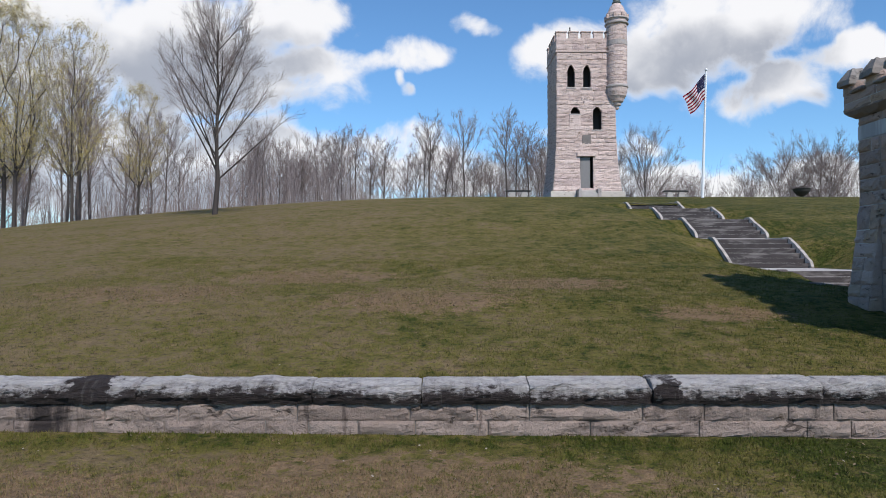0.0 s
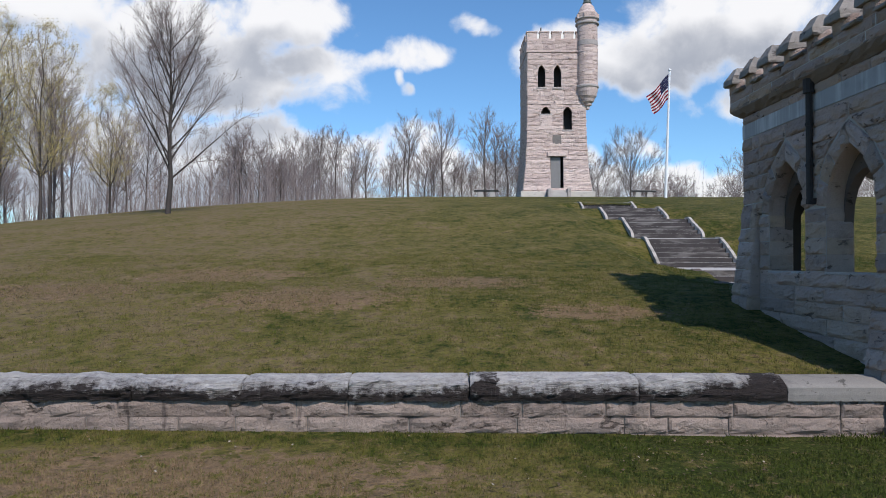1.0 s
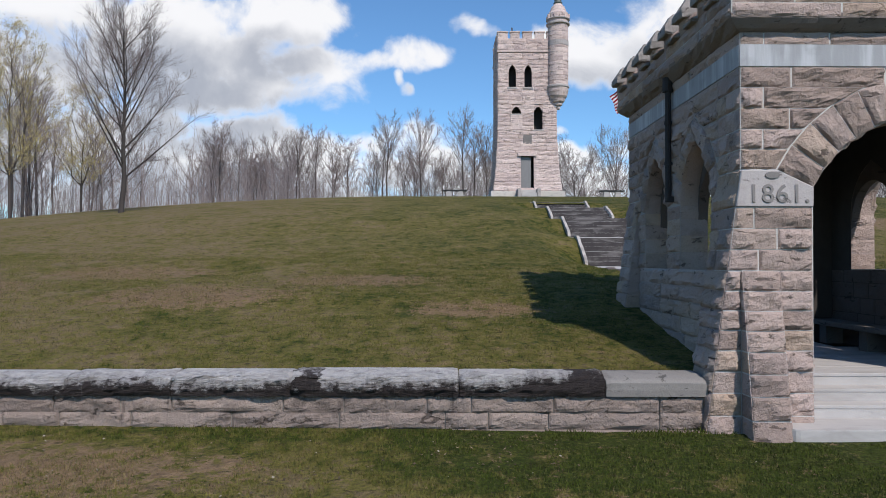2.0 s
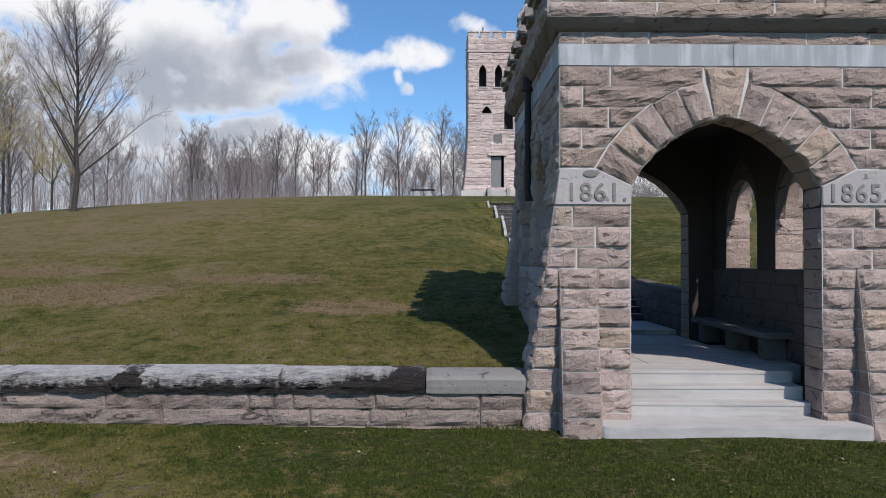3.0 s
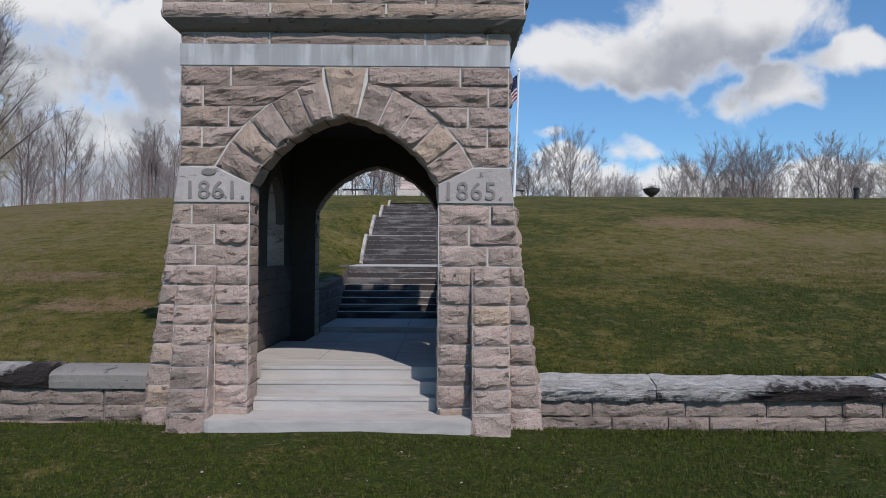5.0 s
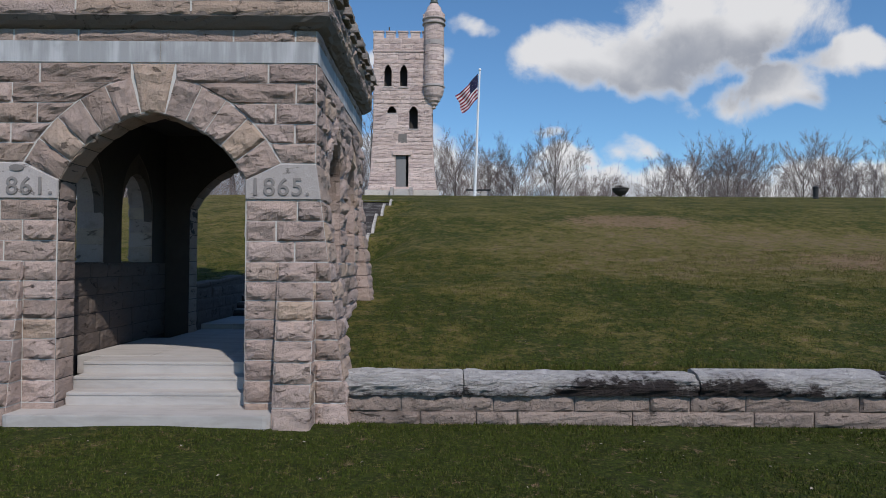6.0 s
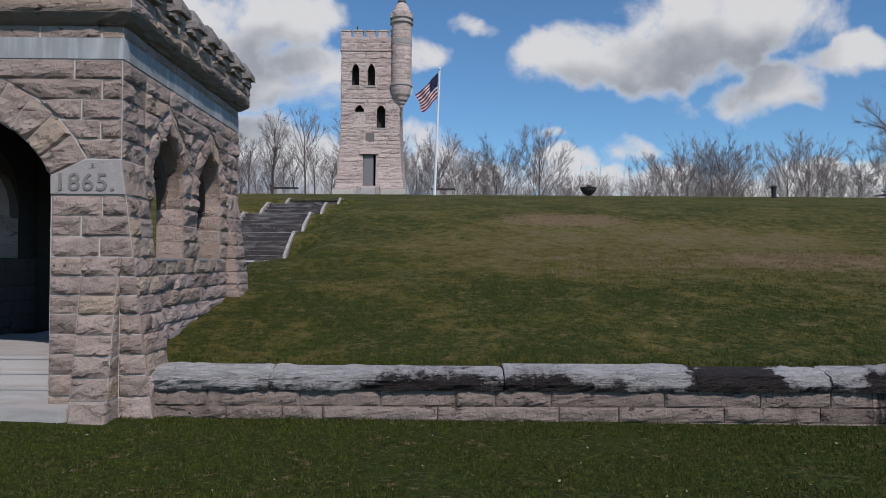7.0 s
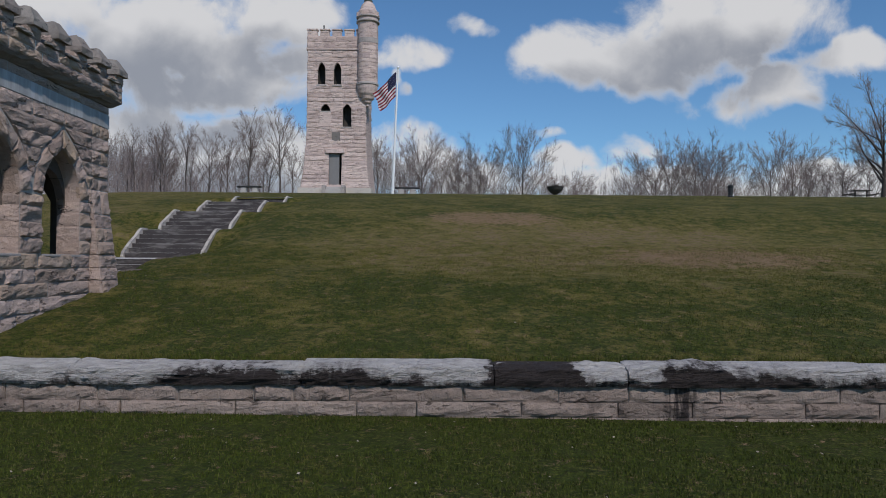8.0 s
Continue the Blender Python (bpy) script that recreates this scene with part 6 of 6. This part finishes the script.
def tree_meshes(seed, height, clear, width, lead, tips, twigs, tip_r=0.011, leaves=0, widest=0.5, girth=0.010):
    """A bare tree: limbs reach for points spread through the crown, thickening towards the trunk; fine twigs at the ends; optional spring leaves."""
    r = random.Random(seed)
    pos, way, path, parent = [], [], [], []

    def add(p, d, up):
        pos.append(p)
        way.append(d)
        path.append(0.0 if up is None else path[up] + (p - pos[up]).length)
        parent.append(up)
        return len(pos) - 1

    chains = []
    foot = grow(r, Vector((0, 0, -0.4)), Vector((r.uniform(-0.04, 0.04), r.uniform(-0.04, 0.04), 1)), height * (clear + (0.93 - clear) * lead), 0.03, 0.1, max(4, int(14 * max(clear, lead))))
    chain = []
    for k, p in enumerate(foot):
        chain.append(add(p, Vector((0, 0, 1)), k - 1 if k else None))
    chains.append(chain)
    low = height * clear
    marks = []
    while len(marks) < tips:
        f = r.uniform(0.02, 1.0)
        g = f / widest if f < widest else (1 - f) / (1 - widest)
        reach = width * height * math.sqrt(max(0.0, 1 - (1 - g) ** 2.0))
        a, q = r.uniform(0, 2 * math.pi), math.sqrt(r.uniform(0.04, 1.0))
        marks.append(Vector((math.cos(a) * q * reach, math.sin(a) * q * reach, low + (height - low) * f)))
    hub = Vector((0, 0, low))
    marks.sort(key=lambda m: (m - hub).length * r.uniform(0.75, 1.25))
    P = np.array([tuple(p) for p in pos])
    W = np.array(path)
    D = np.array([tuple(p) for p in way])
    for m in marks:
        gap = np.array(tuple(m)) - P
        dist = np.sqrt((gap * gap).sum(axis=1))
        steep = np.maximum(0.0, 0.30 - gap[:, 2] / np.maximum(dist, 0.01)) * dist * 0.8
        turn = 1.0 - (gap * D).sum(axis=1) / np.maximum(dist, 0.01)
        cost = dist * (1.0 + 0.35 * turn) + 0.66 * W + steep + (P[:, 2] < low - 0.3) * 50
        n = int(np.argmin(cost))
        p0, d0, d = pos[n], way[n], dist[n]
        bend = p0 + d0 * d * 0.09 + (m - p0) * 0.42 + Vector((r.uniform(-1, 1), r.uniform(-1, 1), r.uniform(-0.7, 0.5))) * d * 0.035
        steps = 2 if d < 1.6 else 3 if d < 3.2 else 5
        chain, last = [n], n
        for k in range(1, steps + 1):
            f = k / steps
            p = p0 * (1 - f) ** 2 + bend * 2 * f * (1 - f) + m * f * f
            if k < steps:
                p = p + Vector((r.uniform(-1, 1), r.uniform(-1, 1), r.uniform(-1, 1))) * d * 0.025
            last = add(p, (p - pos[last]).normalized(), last)
            chain.append(last)
        chains.append(chain)
        P = np.vstack([P, [tuple(pos[k]) for k in chain[1:]]])
        D = np.vstack([D, [tuple(way[k]) for k in chain[1:]]])
        W = np.append(W, [path[k] for k in chain[1:]])
    load = [0.0] * len(pos)
    for chain in chains:
        load[chain[-1]] += 1.0
    for k in range(len(pos) - 1, 0, -1):
        load[parent[k]] += load[k]
    grip = math.log(height * girth / tip_r) / math.log(tips)
    thick = [tip_r * max(1.0, v) ** grip for v in load]
    trunk, crown = Limbs(), Limbs()
    leaf_v, leaf_f = [], []
    for c, chain in enumerate(chains):
        rr = [thick[k] for k in chain]
        if c:
            rr[0] = min(rr[0], rr[1] * 1.25)
        big = rr[0] > 0.03
        (trunk if big else crown).strand([pos[k] for k in chain], rr, 7 if rr[0] > 0.08 else 5 if big else 3)
        if not c:
            continue
        pts = [pos[k] for k in chain]
        for _ in range(twigs):
            q, dd = along(pts, min(0.99, 0.12 + 0.88 * r.random()))
            w = side_way(r, dd, r.uniform(0.15, 0.75))
            w.z += 0.12
            tip = q + w.normalized() * r.uniform(0.35, 1.0) * height * 0.085
            crown.spike(q, tip, tip_r * 0.8)
            for _ in range(leaves):
                lc = q.lerp(tip, r.uniform(0.1, 1.0)) + Vector((r.uniform(-0.22, 0.22), r.uniform(-0.22, 0.22), r.uniform(-0.22, 0.22)))
                sz = r.uniform(0.03, 0.06)
                u = Vector((r.uniform(-1, 1), r.uniform(-1, 1), r.uniform(-1, 1))).normalized()
                v = u.orthogonal().normalized()
                k0 = len(leaf_v)
                leaf_v += [lc - u * sz, lc + v * sz * 0.6, lc + u * sz, lc - v * sz * 0.6]
                leaf_f.append((k0, k0 + 1, k0 + 2, k0 + 3))
    out = [mesh_of("trunk", trunk.v, trunk.f, BARK, True), mesh_of("crown", crown.v, crown.f, TWIG)]
    if leaves:
        out.append(mesh_of("leaves", leaf_v, leaf_f, BUD))
    return out


def plant(name, meshes, x, y, scale, turn, label, group, sink=0.0):
    t = thing(name, (x, y, ground_z(x, y) - sink), label, "tree", group)
    for nm, me in zip(("trunk", "crown", "leaves"), meshes):
        ob = new(nm, me)
        ob.parent = t
    t.rotation_euler, t.scale = (0, 0, turn), (scale, scale, scale * rng.uniform(0.94, 1.06))
    return t


def vase_tree(seed, height, clear, spread, limbs, boughs, shoots, twigs, tip_r, lead=0.6, girth=0.012, rise=0.05, reach=0.85, limb=0.34, bark=None):
    """A bare tree with a short stem, ascending limbs, boughs and straight fine twigs that reach outward and up."""
    r = random.Random(seed)
    trunk, crown = Limbs(), Limbs()
    stem = grow(r, Vector((0, 0, -0.4)), Vector((r.uniform(-0.05, 0.05), r.uniform(-0.05, 0.05), 1)), height * clear + 0.4, 0.05, 0.1, 4)
    span, thick = height * (1 - clear), height * girth
    trunk.tube(stem, thick, thick * 0.8, 8)
    top = grow(r, stem[-1], Vector((r.uniform(-0.1, 0.1), r.uniform(-0.1, 0.1), 1)), span * lead, 0.07, 0.1, 6)
    trunk.tube(top, thick * 0.8, thick * 0.22, 7)
    whole = [(top, span * lead)]
    for i in range(limbs):
        f = (i / limbs) ** 0.9 * 0.92
        p, _ = along(top, f)
        a, tilt = i * 2.4 + r.uniform(-0.5, 0.5), spread * r.uniform(0.55, 1.0) * (1 - 0.35 * f)
        length = span * max(0.22, reach - 0.62 * f * lead) * r.uniform(0.8, 1.02) * (1.0 - 0.22 * tilt)
        pts = grow(r, p, Vector((math.cos(a) * math.sin(tilt), math.sin(a) * math.sin(tilt), math.cos(tilt))), length, 0.08, rise, 7)
        trunk.tube(pts, thick * limb * (1 - 0.55 * f) + tip_r, tip_r * 1.1, 5)
        whole.append((pts, length))
    for pts, length in whole:
        for _ in range(boughs):
            f = r.uniform(0.16, 0.98)
            p, d = along(pts, f)
            w = side_way(r, d, r.uniform(0.4, 0.85))
            w.z += 0.12
            l2 = max(span * 0.08, length * (1.0 - 0.7 * f) * r.uniform(0.28, 0.55))
            bough = grow(r, p, w, l2, 0.09, 0.06, 3)
            crown.tube(bough, thick * 0.05 * (1.2 - f) + tip_r * 1.3, tip_r * 0.8, 3)
            for _ in range(shoots):
                g2 = r.uniform(0.2, 1.0)
                q, dd = along(bough, g2)
                w2 = side_way(r, dd, r.uniform(0.3, 0.75))
                w2.z += 0.15
                l3 = max(span * 0.05, l2 * (1.0 - 0.5 * g2) * r.uniform(0.35, 0.7))
                tip = q + w2.normalized() * l3
                crown.spike(q, tip, tip_r)
                for _ in range(twigs):
                    q2 = q.lerp(tip, r.uniform(0.2, 0.95))
                    w3 = side_way(r, w2.normalized(), r.uniform(0.25, 0.7))
                    w3.z += 0.1
                    crown.spike(q2, q2 + w3.normalized() * max(span * 0.035, l3 * r.uniform(0.3, 0.6)), tip_r * 0.75)
    return [mesh_of("trunk", trunk.v, trunk.f, bark or BARK, True), mesh_of("crown", crown.v, crown.f, TWIG)]


lone = vase_tree(5, 11.7, 0.15, 0.98, 28, 17, 6, 4, 0.0046, 0.74, 0.0125, 0.05, 0.72, 0.34)
plant("tree", lone, -11.6, 34.6, 1.0, 0.4, "large bare spreading maple standing alone at the edge of the hill", "")
BARE = [vase_tree(20 + k, 15.0, c, sp * 1.5, 13, 9, 6, 3, 0.0085, ld, 0.0085, 0.03, 0.75, 0.30, GREY_BARK) for k, (c, sp, ld) in enumerate(((0.30, 0.55, 0.75), (0.42, 0.5, 0.7), (0.25, 0.62, 0.5), (0.46, 0.5, 0.7), (0.34, 0.58, 0.6)))]
FORK = [vase_tree(40 + k, 23.0, c, sp * 1.45, 15, 13, 7, 4, 0.0115, 0.5, 0.0085, 0.012, 0.80, 0.30, GREY_BARK) for k, (c, sp) in enumerate(((0.22, 0.72), (0.28, 0.6), (0.18, 0.8), (0.25, 0.55)))]
LEAFY = [tree_meshes(60 + k, 16.0, 0.24, 0.22, 0.5, 300, 7, 0.008, 6, 0.55, 0.008) for k in range(2)]

woods = random.Random(77)
bare_label = "tall slender leafless tree in the wood behind the hill"
for k in range(50):
    x, y = woods.uniform(-58, -10), woods.uniform(54, 94)
    if x > -26 and y < 74:
        y += 22
    plant("tree", BARE[k % 5], x, y, woods.uniform(0.85, 1.2) * (0.90 + (y - 54) * 0.005) * (0.72 if x > -27 else 1.0), woods.uniform(0, 6.28), bare_label, "bare woodland trees")
for k in range(34):
    x, y = -26 + 40 * (k + woods.uniform(-0.5, 0.5)) / 34, woods.uniform(76, 100)
    plant("tree", BARE[k % 5], x, y, woods.uniform(0.66, 0.98), woods.uniform(0, 6.28), bare_label, "bare woodland trees", 1.0)
# beyond the hilltop lawn: place across, distance, height against the tallest
for x, y, tall in ((13.5, 116, 0.86), (17.5, 112, 0.92), (20.6, 118, 0.95), (24.0, 121, 0.90), (27.0, 116, 0.95), (30.2, 122, 0.88), (34.7, 118, 1.0), (38.6, 124, 0.80), (42.5, 128, 0.70), (46.5, 126, 0.66), (54.0, 120, 0.80),
                   (58.2, 117, 0.92), (61.0, 119, 0.98), (64.4, 116, 0.97), (67.8, 119, 1.0), (70.6, 122, 0.90), (74.6, 124, 0.80), (78.1, 118, 0.93), (82.8, 119, 1.03), (86.5, 122, 0.88), (91.0, 118, 0.92), (97.0, 121, 0.95), (9.5, 118, 0.84), (5.0, 120, 0.82), (0.5, 117, 0.86)):
    plant("tree", FORK[int(x * 10) % 4], x, y, tall, x * 1.7, "bushy leafless tree beyond the hilltop lawn", "bare woodland trees", 0.8)
for k in range(14):
    x, y = 2 + 100 * (k + woods.uniform(-0.5, 0.5)) / 14, woods.uniform(132, 150)
    plant("tree", FORK[k % 4], x, y, woods.uniform(0.68, 0.88), woods.uniform(0, 6.28), "bushy leafless tree beyond the hilltop lawn", "bare woodland trees", 0.8)
for x, y, s in ((-31.5, 50.0, 1.02), (-28.6, 52.5, 0.92), (-35.5, 55.0, 1.15), (-40.0, 60.0, 1.1), (-25.5, 57.0, 0.72)):
    plant("tree", LEAFY[int(abs(x)) % 2], x, y, s, x, "slender tree with fresh yellow-green spring leaves", "budding trees")
plant("tree", vase_tree(91, 11.2, 0.16, 1.35, 16, 18, 7, 4, 0.008, 0.6, 0.02, 0.005, 0.95, 0.5), 62.6, 64.0, 1.05, 1.0, "large dark bare tree with wide low limbs", "")


def undergrowth():
    """Thin saplings and brush that close the wood behind the trees."""
    r = random.Random(5)
    li = Limbs()
    for k in range(3200):
        if k < 1700:
            x, y = r.uniform(-62, -8), r.uniform(58, 96)
        else:
            x, y = (r.uniform(-20, 16), r.uniform(78, 100)) if k < 2300 else (r.uniform(12, 104), r.uniform(104, 130))
        h = r.uniform(2.0, 7.5) * (1.0 if k < 2300 else 1.9)
        b = Vector((x, y, ground_z(x, y) - 0.3))
        pts = grow(r, b, Vector((r.uniform(-0.14, 0.14), r.uniform(-0.14, 0.14), 1)), h, 0.10, 0.08, 3)
        li.tube(pts, r.uniform(0.015, 0.045), 0.010, 3)
        for _ in range(6):
            p, d = along(pts, r.uniform(0.25, 0.98))
            li.tube(grow(r, p, side_way(r, d, r.uniform(0.4, 0.9)), r.uniform(0.5, 1.8), 0.15, 0.1, 1), 0.012, 0.006, 3)
    ob = new("undergrowth", mesh_of("undergrowth", li.v, li.f, BRUSH))
    tagged(ob, "thicket of thin leafless saplings and brush", "undergrowth", "", "stuff")


undergrowth()


# ---- grass and litter ----
def grass(name, count, x0, x1, y0, y1, tall, seed, skip):
    r = np.random.default_rng(seed)
    xs, ys = r.uniform(x0, x1, count), r.uniform(y0, y1, count)
    vs, fs = [], []
    for x, y, a, h, s, wd in zip(xs, ys, r.uniform(0, 6.28, count), r.uniform(0.35, 1.0, count), r.uniform(-0.5, 0.5, (count, 2)), r.uniform(0.7, 1.3, count)):
        if skip(x, y):
            continue
        if noise.noise((x * 0.8, y * 0.8, 5.0)) + noise.noise((x * 2.5, y * 2.5, 1.0)) * 0.6 < -0.28:
            continue
        z = ground_z(x, y) - 0.005
        hh = tall * h
        dx, dy = math.cos(a) * 0.007 * wd, math.sin(a) * 0.007 * wd
        k = len(vs)
        vs += [(x - dx, y - dy, z), (x + dx, y + dy, z), (x + s[0] * hh, y + s[1] * hh, z + hh)]
        fs.append((k, k + 1, k + 2))
    ob = new(name, mesh_of(name, vs, fs, BLADE))
    tagged(ob, "short uneven blades of lawn grass", "grass", "", "stuff")


def at_gate(x, y):
    return abs(x - GX) < 2.75 and 8.45 < y < 14.3 or abs(x - GX) < 1.6 and y > 8.4 or 8.93 < y < 9.52


grass("lawn_grass", 170000, -8.0, 30.0, 5.9, 8.99, 0.05, 1, at_gate)
grass("bank_grass", 230000, -10.0, 33.0, 9.5, 21.0, 0.06, 2, at_gate)


def litter():
    r = random.Random(9)
    vs, fs = [], []
    for k in range(210):
        x, y = r.uniform(-7, 29), (r.uniform(6.2, 8.9) if k < 150 else r.uniform(9.6, 20))
        if at_gate(x, y):
            continue
        z, s, a = ground_z(x, y) + r.uniform(0.02, 0.05), r.uniform(0.010, 0.026), r.uniform(0, 6.28)
        k0 = len(vs)
        u, v = Vector((math.cos(a), math.sin(a), r.uniform(-0.4, 0.4))) * s, Vector((-math.sin(a), math.cos(a), r.uniform(-0.2, 0.8))) * s * 0.6
        c = Vector((x, y, z))
        vs += [c - u, c - v, c + u, c + v, c + Vector((0, 0, s * 0.4))]
        fs += [(k0, k0 + 1, k0 + 4), (k0 + 1, k0 + 2, k0 + 4), (k0 + 2, k0 + 3, k0 + 4), (k0 + 3, k0, k0 + 4)]
    ob = new("leaf_litter", mesh_of("leaf_litter", vs, fs, LEAF))
    tagged(ob, "scattered pale dead leaves on the grass", "leaves", "", "stuff")


litter()


def dry_litter():
    """Brown leaf scraps and crumbs of turf, thick on the bare patches and thin elsewhere."""
    r = random.Random(21)
    vs, fs = [], []

    def scrap(x, y, size):
        z, a = ground_z(x, y) + r.uniform(0.012, 0.045), r.uniform(0, 6.28)
        k0 = len(vs)
        u, v = Vector((math.cos(a), math.sin(a), r.uniform(-0.5, 0.5))) * size, Vector((-math.sin(a), math.cos(a), r.uniform(-0.3, 0.9))) * size * 0.6
        c = Vector((x, y, z))
        vs.extend([c - u, c - v, c + u, c + v])
        fs.append((k0, k0 + 1, k0 + 2, k0 + 3))

    for k in range(9000):
        x, y = r.uniform(-9, 30), (r.uniform(6.0, 8.9) if k < 4000 else r.uniform(9.6, 24))
        bare = noise.noise((x * 0.45, y * 0.7, 2.0)) + 0.6 * noise.noise((x * 1.6, y * 1.9, 4.0))
        if at_gate(x, y) or bare < 0.12 + max(0.0, (x - 2) * (0.05 if y < 9 else 0.012)):
            continue
        scrap(x, y, r.uniform(0.010, 0.024))
    for px, py, rx, ry, count in ((-6.7, 15.3, 2.8, 1.4, 3600), (-0.6, 14.5, 2.8, 1.4, 3600), (2.6, 16.5, 2.6, 1.4, 2200), (-3.4, 17.6, 3.0, 1.5, 2200), (24.5, 18.5, 4.5, 1.8, 2200), (5.4, 13.4, 1.8, 0.8, 1200)):
        for _ in range(count):
            a, q = r.uniform(0, 6.28), math.sqrt(r.random())
            x, y = px + math.cos(a) * q * rx, py + math.sin(a) * q * ry
            heap = noise.noise((x * 1.7, y * 2.2, 6.0)) + 0.6 * noise.noise((x * 4.5, y * 5.5, 1.0))
            if heap > 0.08 + 0.5 * q * q - 0.25 and not at_gate(x, y):
                scrap(x, y, r.uniform(0.008, 0.021))
    ob = new("dry_leaves", mesh_of("dry_leaves", vs, fs, SCRAP))
    tagged(ob, "scattered brown leaf scraps on worn turf", "leaves", "", "stuff")


dry_litter()


# longer grass against the stonework
grass("edge_grass", 16000, -10.0, 33.0, 9.50, 9.80, 0.085, 3, at_gate)
grass("verge_grass", 16000, -8.0, 30.0, 8.72, 9.02, 0.06, 4, lambda x, y: abs(x - GX) < 2.3 and y > 8.40)
